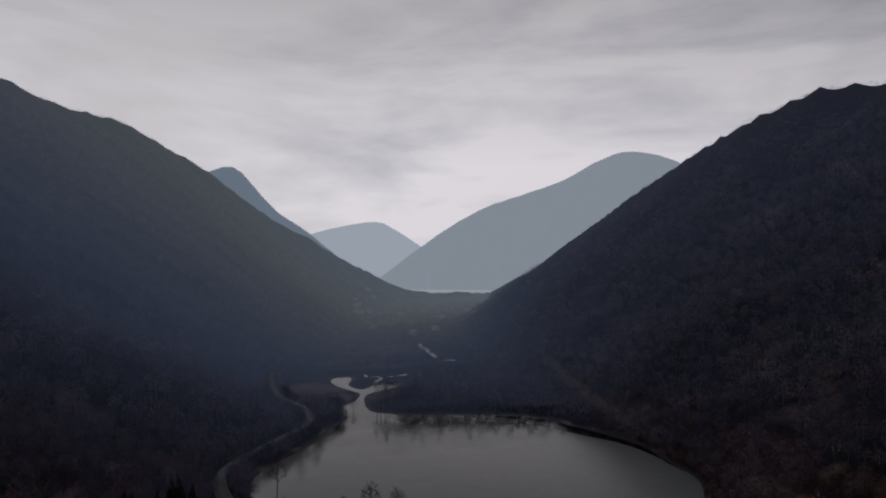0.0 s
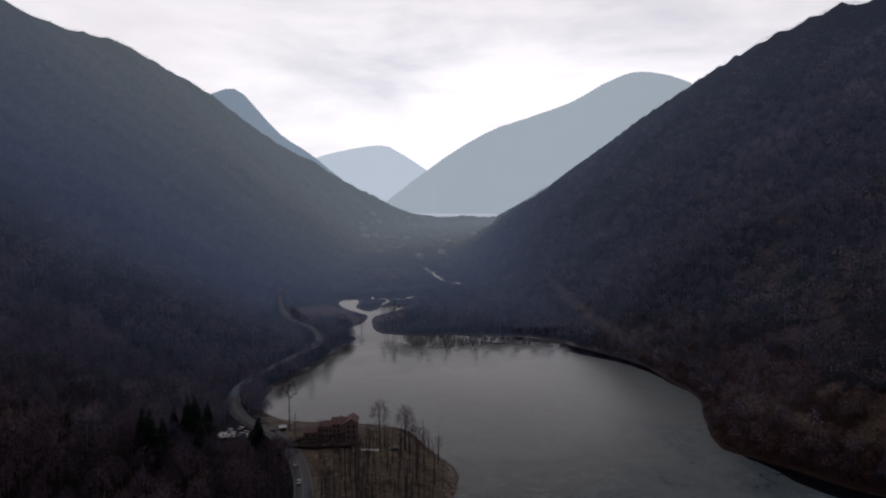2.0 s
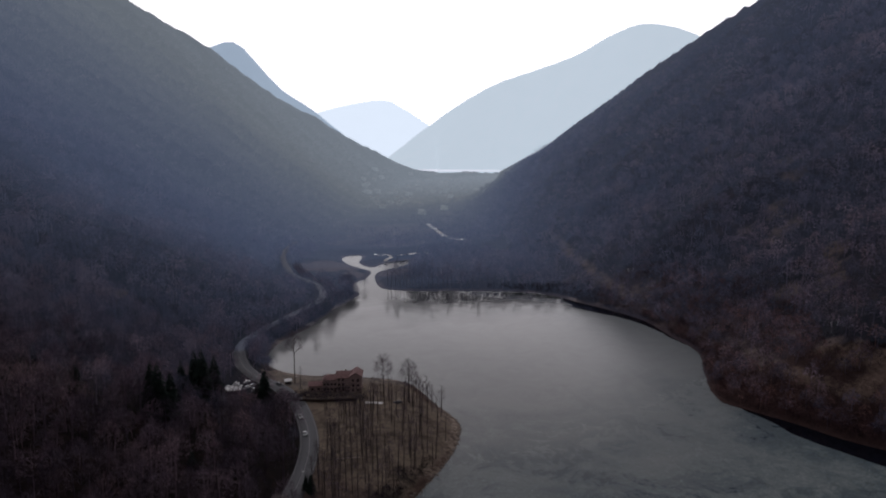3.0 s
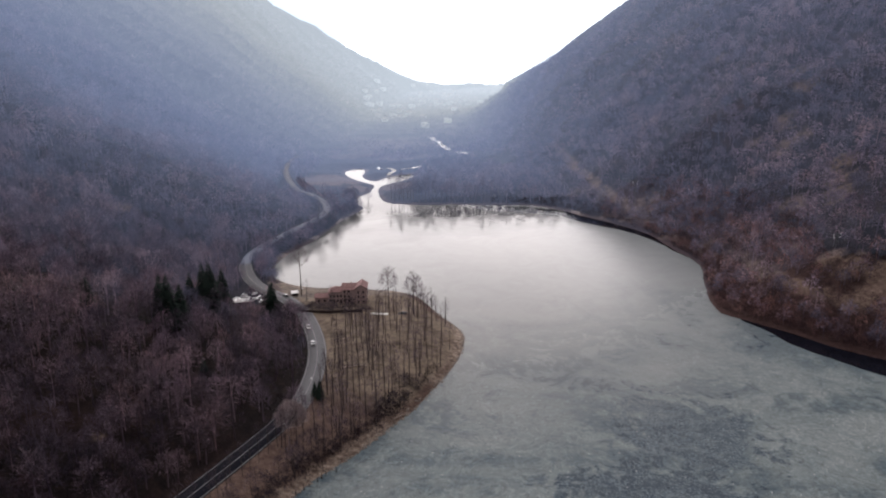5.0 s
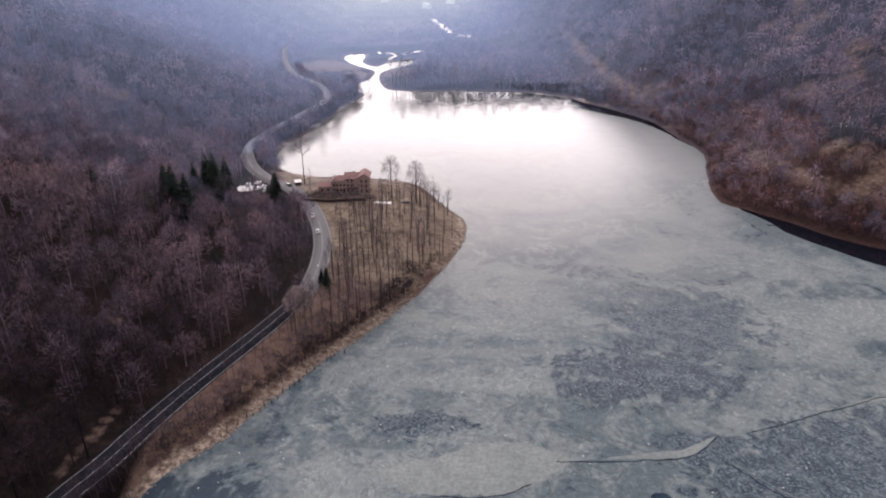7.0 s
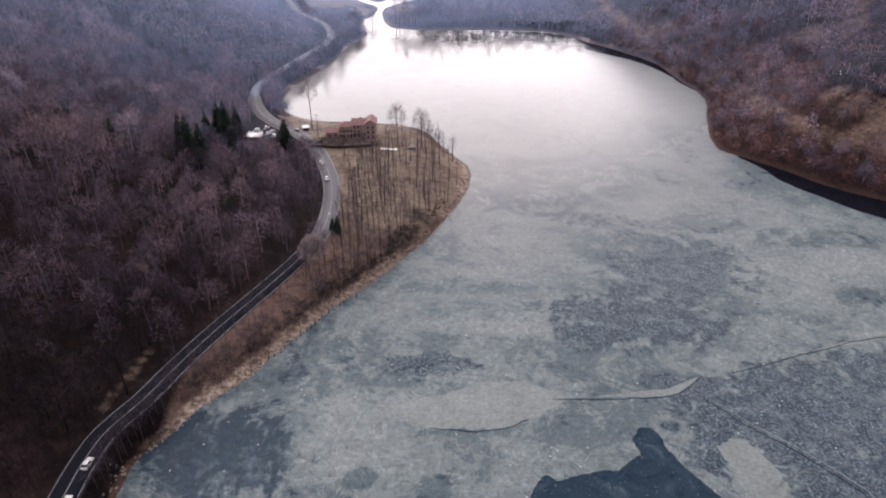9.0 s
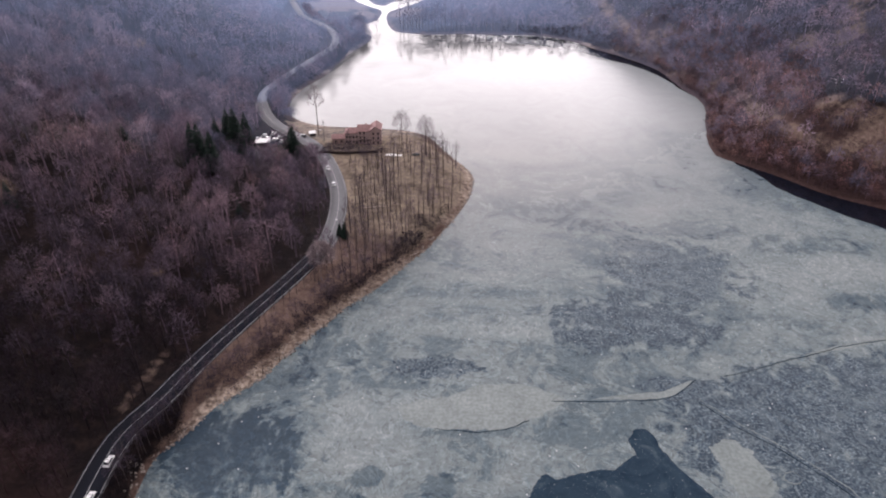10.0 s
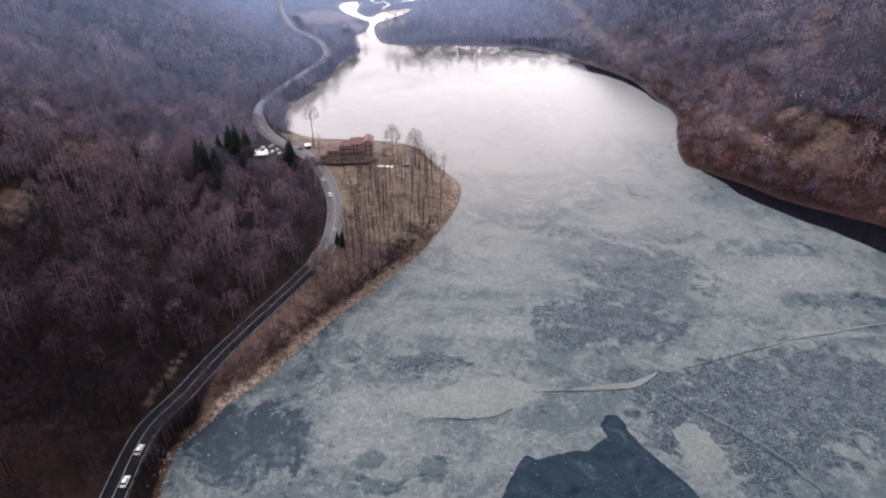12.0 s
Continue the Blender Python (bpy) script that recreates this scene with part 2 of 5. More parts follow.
    wet = k.ramp(k.math("DIVIDE", north, 1000.0), (0.195, 0.0), (0.36, 1.0))
    free = k.ramp(k.math("DIVIDE", north, 1000.0), (0.48, 0.0), (0.60, 1.0))
    east = k.ramp(k.math("DIVIDE", x, 200.0), (0.25, 0.0), (0.75, 1.0))
    film = k.mix(1.0, k.mix(east, (0.168, 0.166, 0.163), (0.152, 0.164, 0.168)), k.ramp(mid, (0.3, 0.90), (0.7, 1.08)), "MULTIPLY")
    c = k.mix(wet, c, film)
    # open-water tone is paled to stand in for part of the sky's reflection
    k.colour(k.mix(free, c, (0.055, 0.053, 0.051)))
    k.link(k.mix(wet, 0.2, k.mix(free, 0.31, 0.13)), k.b.inputs["Specular IOR Level"])
    k.rough(k.mix(wet, k.ramp(milky, (0.36, 0.2), (0.56, 0.5)), k.mix(free, k.mix(east, 0.10, 0.24), 0.025)))
    k.bump(k.mix(wet, k.math("ADD", fine, mid), 0.5), 0.10, 0.08)
    return k.m


def make_clear_ice():
    k = Mat("clear_dark_ice", 0.2, 0.1)
    k.b.inputs["IOR"].default_value = 1.31
    c = k.ramp(k.noise(0.10, 8, 0.68, warp=1.0), (0.32, (0.005, 0.014, 0.027)), (0.55, (0.016, 0.030, 0.046)), (0.68, (0.045, 0.064, 0.080)))
    k.colour(k.mix(k.ramp(k.noise(1.4, 3, 0.6), (0.64, 0.0), (0.71, 0.6)), c, (0.25, 0.27, 0.28))).bump(k.noise(0.8), 0.2, 0.05)
    return k.m


def make_pale_ice():
    k = Mat("pale_snowy_ice", 0.6, 0.35)
    c = k.ramp(k.noise(0.11, 8, 0.68), (0.3, (0.100, 0.119, 0.118)), (0.7, (0.158, 0.180, 0.176)))
    k.colour(k.mix(0.5, c, k.ramp(k.noise(0.9, 5), (0.4, 0.6), (0.6, 1.2)), "MULTIPLY")).bump(k.noise(1.0), 0.3, 0.08)
    return k.m


def make_water():
    k = Mat("open_lake_water", 0.03, 0.5)
    k.b.inputs["IOR"].default_value = 1.33
    k.colour((0.004, 0.005, 0.009)).bump(k.noise(0.5, 3), 0.02, 0.05)
    return k.m


def make_asphalt(glow=0.0):
    k = Mat("worn_asphalt", 0.9, 0.06)
    # haze over the far road, put in as emission
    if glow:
        k.b.inputs["Emission Color"].default_value = haze_tint(glow)
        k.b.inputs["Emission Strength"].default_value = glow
    new_coat = k.ramp(k.noise(3.0, 6), (0.3, (0.008, 0.0085, 0.013)), (0.7, (0.016, 0.0165, 0.023)))
    old_coat = k.ramp(k.noise(2.0, 6), (0.3, (0.112, 0.110, 0.117)), (0.7, (0.180, 0.176, 0.184)))
    seam = k.ramp(k.math("DIVIDE", k.math("ADD", k.axis(1), k.math("MULTIPLY", k.noise(0.1), 10.0)), 1000.0), (0.226, 0.0), (0.236, 1.0))
    k.colour(k.mix(seam, new_coat, old_coat)).bump(k.noise(12, 4), 0.2, 0.02)
    return k.m


def make_hazed_backdrop(name, c, glow, strength):
    """Far wooded mountain; kilometres of haze are put in as an even glow."""
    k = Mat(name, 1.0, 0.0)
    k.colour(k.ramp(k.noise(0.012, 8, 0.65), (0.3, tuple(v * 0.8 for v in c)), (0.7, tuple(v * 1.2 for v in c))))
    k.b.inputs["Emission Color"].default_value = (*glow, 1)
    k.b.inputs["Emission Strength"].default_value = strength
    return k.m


GROUND, ICE, WATER, ASPHALT = make_ground(), make_ice(), make_water(), make_asphalt()
CLEAR_ICE, PALE_ICE = make_clear_ice(), make_pale_ice()
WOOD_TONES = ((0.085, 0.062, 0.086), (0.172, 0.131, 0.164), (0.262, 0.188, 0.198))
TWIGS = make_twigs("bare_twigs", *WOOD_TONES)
# darker copies of the twigs: shade of the near wood put into colour
DARK_SHADED_TWIGS = make_twigs("dark_shaded_twigs", (0.013, 0.009, 0.013), (0.024, 0.015, 0.021), (0.046, 0.027, 0.029))
DUSKY_SHADED_TWIGS = make_twigs("dusky_shaded_twigs", (0.054, 0.041, 0.058), (0.098, 0.074, 0.098), (0.160, 0.112, 0.122))
RUDDY_TWIGS = make_twigs("ruddy_bare_twigs", (0.075, 0.043, 0.045), (0.115, 0.066, 0.066), (0.150, 0.090, 0.082))
BANK_TWIGS = make_twigs("ruddy_grey_twigs", (0.095, 0.055, 0.056), (0.168, 0.098, 0.093), (0.240, 0.146, 0.130))
PALE_TWIGS = make_twigs("pale_bare_twigs", (0.40, 0.33, 0.30), (0.46, 0.38, 0.35), (0.52, 0.44, 0.40))
BARK = plain("grey_brown_bark", (0.075, 0.058, 0.058), 0.9, 0.15, vary=0.4)
NEEDLES = plain("fir_needles", (0.012, 0.022, 0.017), 0.8, 0.2, vary=0.5, scale=0.8)
PAINT = plain("worn_road_paint", (0.30, 0.30, 0.31), 0.7)

# ---------------------------------------------------------------- mesh helpers
def mesh_from(name, verts, faces, material, smooth=False, masks=None):
    """A mesh out of arrays of corners and triangles or quads."""
    verts, faces = np.asarray(verts, np.float32), np.asarray(faces, np.int32)
    me = bpy.data.meshes.new(name)
    n, k = faces.shape
    me.vertices.add(len(verts))
    me.vertices.foreach_set("co", verts.ravel())
    me.loops.add(n * k)
    me.loops.foreach_set("vertex_index", faces.ravel())
    me.polygons.add(n)
    me.polygons.foreach_set("loop_start", np.arange(0, n * k, k, dtype=np.int32))
    me.polygons.foreach_set("loop_total", np.full(n, k, np.int32))
    if smooth:
        me.polygons.foreach_set("use_smooth", np.ones(n, bool))
    me.materials.append(material)
    me.update()
    me.validate()
    for key, values in (masks or {}).items():
        me.attributes.new(key, "FLOAT", "POINT").data.foreach_set("value", np.asarray(values, np.float32))
    return me


def glide(points, step):
    """A smooth curve through control points, sampled every few metres."""
    p = np.array(points, float)
    p = np.vstack([2 * p[0] - p[1], p, 2 * p[-1] - p[-2]])
    out = []
    for a, b, c, d in zip(p, p[1:], p[2:], p[3:]):
        n = max(1, int(np.linalg.norm(c[:2] - b[:2]) / step))
        for t in np.arange(n) / n:
            out.append(0.5 * (2 * b + (c - a) * t + (2 * a - 5 * b + 4 * c - d) * t**2 + (3 * b - a - 3 * c + d) * t**3))
    return np.array(out + [p[-2]])


LATTICE = np.random.RandomState(7).rand(256, 256)


def waves(x, y, size, octaves=4, gain=0.5):
    """Soft random heights from -1 to 1 in waves of the given size."""
    total, amp, norm = np.zeros_like(x, float), 1.0, 0.0
    for o in range(octaves):
        u, v = x / size * 2**o + 37.1 * o, y / size * 2**o + 11.7 * o
        i, j = np.floor(u).astype(int), np.floor(v).astype(int)
        f, g = u - i, v - j
        f, g = f * f * (3 - 2 * f), g * g * (3 - 2 * g)
        q = lambda a, b: LATTICE[(i + a) % 256, (j + b) % 256]
        total += amp * ((q(0, 0) * (1 - f) + q(1, 0) * f) * (1 - g) + (q(0, 1) * (1 - f) + q(1, 1) * f) * g)
        norm += amp
        amp *= gain
    return 2 * total / norm - 1


def near_line(x, y, line):
    """Distance to a line of corners, the place along it, and whether the point lies to its left."""
    line = np.asarray(line, float)
    best, along, left = np.full(x.shape, 1e9), np.zeros(x.shape), np.zeros(x.shape, bool)
    for k in range(len(line) - 1):
        a, b = line[k, :2], line[k + 1, :2]
        d = b - a
        t = np.clip(((x - a[0]) * d[0] + (y - a[1]) * d[1]) / (d @ d + 1e-9), 0, 1)
        px, py = x - a[0] - t * d[0], y - a[1] - t * d[1]
        far = np.hypot(px, py)
        use = far < best - 1e-6
        best = np.where(use, far, best)
        along = np.where(use, k + t, along)
        left = np.where(use, d[0] * (y - a[1]) - d[1] * (x - a[0]) > 0, left)
    return best, along, left


def inside(x, y, ring):
    hit = np.zeros(x.shape, bool)
    for (ax, ay), (bx, by) in zip(ring, np.roll(ring, -1, axis=0)):
        cross = (ay > y) != (by > y)
        hit ^= cross & (x < (bx - ax) * (y - ay) / (by - ay + 1e-12) + ax)
    return hit


def ease(v, lo, hi):
    t = np.clip((v - lo) / (hi - lo), 0, 1)
    return t * t * (3 - 2 * t)


# ---------------------------------------------------------------- plan of the valley
SHORE_WEST = [(-91, 95), (-94, 113), (-87, 125), (-82, 136), (-71, 150), (-66, 161), (-52, 187), (-41, 203), (-31, 220), (-20, 239), (-16, 250),
              (-6, 276), (-1, 303), (-4, 323), (-17, 346), (-29, 371), (-44, 380), (-64, 383), (-83, 384), (-98, 386), (-111, 392), (-123, 405)]
SHORE_NORTH = [(-128, 435), (-125, 463), (-116, 495), (-109, 550), (-96, 606), (-106, 631), (-110, 658), (-101, 684), (-102, 726), (-112, 740),
               (-135, 772), (-148, 804), (-146, 829), (-133, 838), (-126, 812), (-124, 780), (-111, 754), (-102, 750), (-91, 781), (-62, 805),
               (-61, 789), (-76, 755), (-94, 720), (-91, 673), (-81, 639), (-69, 629), (-42, 624), (-15, 628)]
SHORE_EAST = [(10, 627), (36, 627), (62, 623), (86, 605), (102, 581), (120, 559), (137, 532), (145, 508), (150, 472), (155, 450), (153, 426), (144, 393), (139, 369), (138, 348),
              (147, 339), (158, 328), (168, 316), (177, 304), (188, 294), (203, 284), (226, 266), (255, 228), (275, 130), (260, 0), (170, -140), (20, -190), (-80, -120), (-102, 0), (-95, 60)]
SHORE = glide(SHORE_WEST + SHORE_NORTH + SHORE_EAST + SHORE_WEST[:1], 6.0)[:-1]
ROAD = glide([(-125, -260), (-118, -120), (-106, 0), (-102, 60), (-103, 91), (-104, 109), (-103, 121), (-98, 134), (-94, 148), (-89.5, 162), (-83.5, 178), (-76, 197), (-69.5, 215),
              (-65, 232), (-64.5, 252), (-66.5, 272), (-70.5, 290), (-75.5, 305), (-81, 319), (-87.5, 332), (-100, 349.5), (-117, 365), (-131, 383), (-142, 407), (-146.5, 429), (-145, 446),
              (-139, 474), (-128, 514), (-121, 541), (-122, 568), (-132, 598), (-150, 625), (-168, 648), (-190, 701), (-205, 748), (-215, 797), (-222, 880)], 4.0)
FOOT_WEST = [(-135, -600), (-125, -120), (-112, 0), (-110, 90), (-111, 121), (-103, 150), (-92, 178), (-80, 205), (-74, 240), (-80, 285), (-100, 325), (-135, 350), (-158, 400),
             (-156, 440), (-142, 500), (-133, 560), (-150, 600), (-185, 640), (-215, 720), (-230, 830), (-225, 1000), (-215, 1300), (-220, 1550), (-230, 1900), (-190, 2300), (-60, 2600)]
CREST_WEST = [(-1000, -700, 430), (-960, 0, 450), (-930, 600, 480), (-860, 1000, 482), (-830, 1200, 479), (-804, 1350, 461), (-757, 1500, 465), (-711, 1650, 428), (-641, 1750, 381),
              (-522, 1950, 269), (-444, 2050, 223), (-374, 2150, 164), (-296, 2250, 121), (-240, 2380, 78), (-190, 2500, 52), (-120, 2650, 34)]
FOOT_EAST = [(380, -700), (300, -150), (300, 100), (270, 225), (228, 275), (206, 290), (172, 322), (152, 348), (152, 390), (165, 445), (162, 485), (156, 520), (146, 548), (126, 580), (108, 612), (96, 650), (82, 730),
             (60, 820), (40, 1000), (20, 1200), (0, 1570), (40, 1850), (110, 2050), (250, 2300)]
CREST_EAST = [(760, -700, 400), (720, 0, 395), (660, 500, 390), (600, 750, 380), (573, 900, 387), (538, 1000, 405), (491, 1120, 386), (436, 1200, 355), (362, 1380, 293), (314, 1480, 248),
              (260, 1600, 197), (196, 1750, 132), (104, 1950, 71), (160, 2150, 30), (300, 2350, 10)]


def slope(x, y, foot, crest, west):
    """Height of a valley side that rises from its foot to its crest."""
    df, _, fl = near_line(x, y, foot)
    dc, along, cl = near_line(x, y, crest)
    z = np.interp(along, np.arange(len(crest)), [c[2] for c in crest]) - 10
    z = z + 8 * ease(z, 320, 400)
    up, over = (fl, cl) if west else (~fl, ~cl)
    a = np.clip(df / (df + dc + 1e-6), 0, 1)
    rise = a**1.18 * z + ease(a, 0.04, 0.35) * (1 - a) * (26 * waves(x, y, 160, 4) + 10 * waves(x + 900, y, 45, 3))
    rise = np.where(over, z - 0.55 * dc, rise)
    return np.where(up, np.maximum(rise, 0), 0)


def land(x, y):
    """Height of the ground, its distance from the shore (negative in the lake) and from the road."""
    x, y = np.asarray(x, float), np.asarray(y, float)
    ds = near_line(x, y, np.vstack([SHORE, SHORE[:1]]))[0]
    ds = np.where(inside(x, y, SHORE), -ds, ds)
    ds = ds + 0.8 * waves(x, y, 9, 3) * np.exp(-np.abs(ds) / 20)
    dr, along, _ = near_line(x, y, ROAD)
    h = np.where(ds > 0, 5.0 * (1 - np.exp(-(np.maximum(ds, 0) / 15.0) ** 1.35)), np.maximum(-3, 0.25 * ds))
    bumps = ease(ds, 2, 30) * (0.7 * waves(x, y, 30, 4) + 2.0 * ease(y, 700, 1200) * waves(x, y, 150, 3))
    floor = 12 * np.exp(-(((y - 2420) / 520) ** 2)) * ease(y, 1100, 1700) + 10 * ease(y, 2500, 2800)
    h = h + floor + bumps + np.maximum(slope(x, y, FOOT_WEST, CREST_WEST, True), slope(x, y, FOOT_EAST, CREST_EAST, False)) * ease(ds, 0, 10)
    level = np.interp(along, [0, 150, 190, 240], [5.0, 5.0, 8.0, 12.0])
    h = np.where(ds > 0, h + (level - 0.25 - h) * (1 - ease(dr, 5.0, 11.0)), h)
    return h, ds, dr


def spread(fine_lo, fine_hi, step, lo, hi, mid_lo, mid_hi, most):
    """Grid lines: even in the near stretch, wider and wider beyond it, but no wider than most as far as the valley sides reach."""
    v = list(np.arange(fine_lo, fine_hi + step, step))
    d = step
    while v[-1] < hi:
        d = min(d * 1.09, most) if v[-1] < mid_hi else d * 1.2
        v.append(v[-1] + d)
    d = step
    while v[0] > lo:
        d = min(d * 1.09, most) if v[0] > mid_lo else d * 1.2
        v.insert(0, v[0] - d)
    return np.array(v)


# open places: x, y, radius
CLEARINGS = [(201, 364, 9), (207, 352, 9), (213, 340, 10), (218, 330, 8), (221, 321, 7), (203, 328, 11), (210, 318, 8), (151, 506, 8), (158, 488, 7), (166, 467, 8), (172, 445, 7), (176, 424, 8), (176, 402, 6), (175, 384, 6), (175, 365, 8), (180, 350, 7), (188, 338, 6), (196, 327, 6),
             (90, 700, 12), (84, 735, 12), (151, 573, 16), (223, 464, 12), (196, 400, 8),
             (108, 655, 15), (122, 575, 12), (135, 558, 10), (123, 612, 11), (-187, 210, 9), (-183, 196, 7), (-121, 192, 3), (-109, 131, 3), (-108.5, 135, 3), (-108, 139, 3), (-107, 143, 3), (-106.5, 147, 3), (-106, 151, 2.5), (-105, 155, 2.5), (242, 446, 14), (272, 771, 11), (227, 894, 8), (292, 609, 12), (262, 574, 11), (262, 542, 10), (240, 438, 11), (268, 584, 11), (236, 575, 9), (249, 543, 10), (263, 484, 12), (252, 462, 12), (223, 458, 10), (300, 640, 12),
             (-236, 443, 8), (-118, 1060, 55), (-150, 735, 40), (-112, 695, 16), (-78, 705, 20), (-98, 905, 26)]


# grassy track that climbs along the east shore
TRACK = [(111, 812), (119, 698), (129, 620), (142, 572), (155, 515), (162, 475), (168, 447), (172, 416), (170, 380), (180, 349), (196, 327)]


def east_bank(x, y):
    """Low scrubby ground between the east shore and the track."""
    return (x > 90) & (y < 830) & (x < np.interp(y, [p[1] for p in TRACK[::-1]], [p[0] for p in TRACK[::-1]]) + 22)


def mown(cx, cy):
    """Mown fields; the other clearings are half overgrown."""
    return cx < 0 and cy > 400


def meadow_at(x, y):
    """How open and grassy the ground is, 0 to 1."""
    m, wild = x * 0.0, 0.45 * waves(x, y, 11, 3)
    for cx, cy, r in CLEARINGS:
        m = np.maximum(m, (1.1 if mown(cx, cy) else 0.84 if cx > 190 and cy < 375 else 0.66) * (1 - ease(np.hypot(x - cx, y - cy) / r + wild, 0.3, 1.6)))
    pen = (y < 390) & (y > 185) & (x > np.interp(y, [185, 240, 290, 330, 390], [-74, -66, -71, -92, -126])) & (x < 10)
    west = np.interp(y, [p[1] for p in FOOT_WEST], [p[0] for p in FOOT_WEST])
    east = np.interp(y, [p[1] for p in FOOT_EAST], [p[0] for p in FOOT_EAST])
    flat = (y > 690) & (x > west) & (x < east - 60 * (y < 850))
    m = np.maximum(m, 0.72 * (1 - ease(near_line(x, y, TRACK)[0] / 5.5 + wild, 0.4, 1.6)))
    return np.maximum(m, np.where(pen, 0.25 + 0.55 * ease(y + 0.5 * x, 190, 235), np.where(flat & (waves(x, y, 120, 3) > 0.1), 0.6, 0)))


# steps and strength of the haze painted into ground and trees
SHELLS, HAZE_GLOW, MOST = 8, 0.15, 34


def haze_amount(x, y):
    """Amount of painted haze: grows with distance, strongest on the west side under the veiled sun."""
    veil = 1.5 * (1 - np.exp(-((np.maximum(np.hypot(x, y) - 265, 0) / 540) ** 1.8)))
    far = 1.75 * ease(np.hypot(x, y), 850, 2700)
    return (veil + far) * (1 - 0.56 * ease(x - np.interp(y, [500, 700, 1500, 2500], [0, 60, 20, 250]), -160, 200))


def ground_pieces():
    """The ground: one continuous sheet, near and far reaches of it as objects that meet edge to edge."""
    xs, ys = spread(-240, 250, 3.0, -4800, 4800, -1150, 900, 20), spread(60, 860, 3.0, -1500, 4900, -100, 2700, 20)
    # closer lines where the near bank is seen
    xs = np.r_[xs[xs < -110], np.arange(-109, 8, 1.8), xs[xs > 8.5]]
    ys = np.r_[ys[ys < 95], np.arange(96, 345, 1.9), ys[ys > 345.5]]
    gx, gy = np.meshgrid(xs, ys)
    gz = land(gx, gy)[0]
    verts = np.stack([gx, gy, gz], -1).reshape(-1, 3)
    open_ground = meadow_at(gx, gy).ravel()
    sand = np.maximum.reduce([1 - ease(np.hypot(gx + 77, gy - 143), 9, 30), 0.6 * (1 - ease(np.hypot(gx + 50, gy - 190), 30, 65)), 0.7 * (1 - ease(np.hypot(gx, gy - 305), 14, 46))]).ravel()
    bank = (gx > -90) & (gx < 0) & (gy < 300)
    rust = (0.7 * ease(gx, 110, 140) * (1 - ease(gz, 14, 34)) * (gy < 620) ).ravel()
    lake_side = ~near_line(gx, gy, ROAD)[2]
    litter = (bank * lake_side * (1 - ease(gy + 0.6 * gx, 185, 235))).ravel()
    lawn = ((gx < 20) & (gx > -130) & (gy < 400) & lake_side).astype(float).ravel()
    n, m = gx.shape
    i = np.arange(n * m).reshape(n, m)
    quads = np.stack([i[:-1, :-1], i[:-1, 1:], i[1:, 1:], i[1:, :-1]], -1).reshape(-1, 4)
    cx, cy = verts[quads, 0].mean(1), verts[quads, 1].mean(1)
    shell = np.clip(np.round(haze_amount(cx, cy) * SHELLS), 0, MOST).astype(int)
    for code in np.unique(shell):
        # less painted haze on ground than on trees, so gaps stay dark
        glow = (0.5 + 0.4 * min(1, code / 8)) * HAZE_GLOW * code / SHELLS
        name = "hazed_slope" if code else "ground"
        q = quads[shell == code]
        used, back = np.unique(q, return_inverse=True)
        me = mesh_from(name, verts[used], back.reshape(-1, 4), make_ground("leaf_litter_ground" if not code else "hazed_ground", glow), True, {"meadow": open_ground[used], "sand": sand[used], "rust": rust[used], "lawn": lawn[used], "litter": litter[used]})
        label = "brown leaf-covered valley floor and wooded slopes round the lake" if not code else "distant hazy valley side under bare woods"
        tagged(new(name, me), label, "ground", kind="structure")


ground_pieces()


def flat_sheet(name, ring, z, material):
    bm = bmesh.new()
    bm.faces.new([bm.verts.new((x, y, z)) for x, y in ring])
    bmesh.ops.triangulate(bm, faces=bm.faces[:])
    me = bpy.data.meshes.new(name)
    bm.to_mesh(me)
    bm.free()
    me.materials.append(material)
    return new(name, me)


water = flat_sheet("water", [(-400, -260), (400, -260), (400, 1000), (-400, 1000)], 0.0, WATER)
tagged(water, "calm dark open water along the lake shore", "lake", kind="structure")
# the ice reaches every shore but the eastern one, where a dark strip has melted
edge = glide([(-160, -240), (-160, 900), (40, 900), (-10, 660), (8, 612), (36, 596), (62, 591), (84, 576), (99, 557), (120, 536), (136, 516), (146, 486), (152, 462), (162, 440), (160, 415), (152, 390), (145, 360), (146, 340), (150, 330), (153, 320), (161, 303), (170, 290), (179, 278), (191, 266), (206, 246), (236, 200), (256, 100), (245, -240)], 3.0)
edge[:, :2] += 2.5 * np.stack([waves(edge[:, 0], edge[:, 1], 14, 3), waves(edge[:, 0] + 50, edge[:, 1], 14, 3)], -1)
ice = flat_sheet("ice", [tuple(p) for p in edge], 0.04, ICE)
tagged(ice, "grey-blue thawing ice sheet on the lake, wet and mirroring towards the far shore", "ice", kind="structure")


def ice_patch(name, label, ring, z, material, ragged):
    """A sheet of other ice with a ragged rim, a few millimetres over the rest."""
    line = glide(ring + ring[:1], 0.35)[:-1]
    line = line + ragged * np.stack([waves(line[:, 0], line[:, 1], 6, 5, 0.7), waves(line[:, 0] + 80, line[:, 1], 6, 5, 0.7)], -1)
    return tagged(flat_sheet(name, [tuple(p) for p in line], z, material), label, "ice", kind="structure")


ice_patch("ice_clear", "dark clear blue-black ice with white crumbs", [(49.5, 133.5), (52.5, 133.5), (55, 130), (58, 122), (63, 114), (69, 106), (72, 99), (70, 88), (58, 78), (30, 80), (9, 90), (12, 99), (14, 104), (17, 110), (20, 115), (24, 113.5), (28, 115), (36, 117), (41, 117.5), (45, 121), (48, 125), (47, 129)], 0.055, CLEAR_ICE, 1.3)
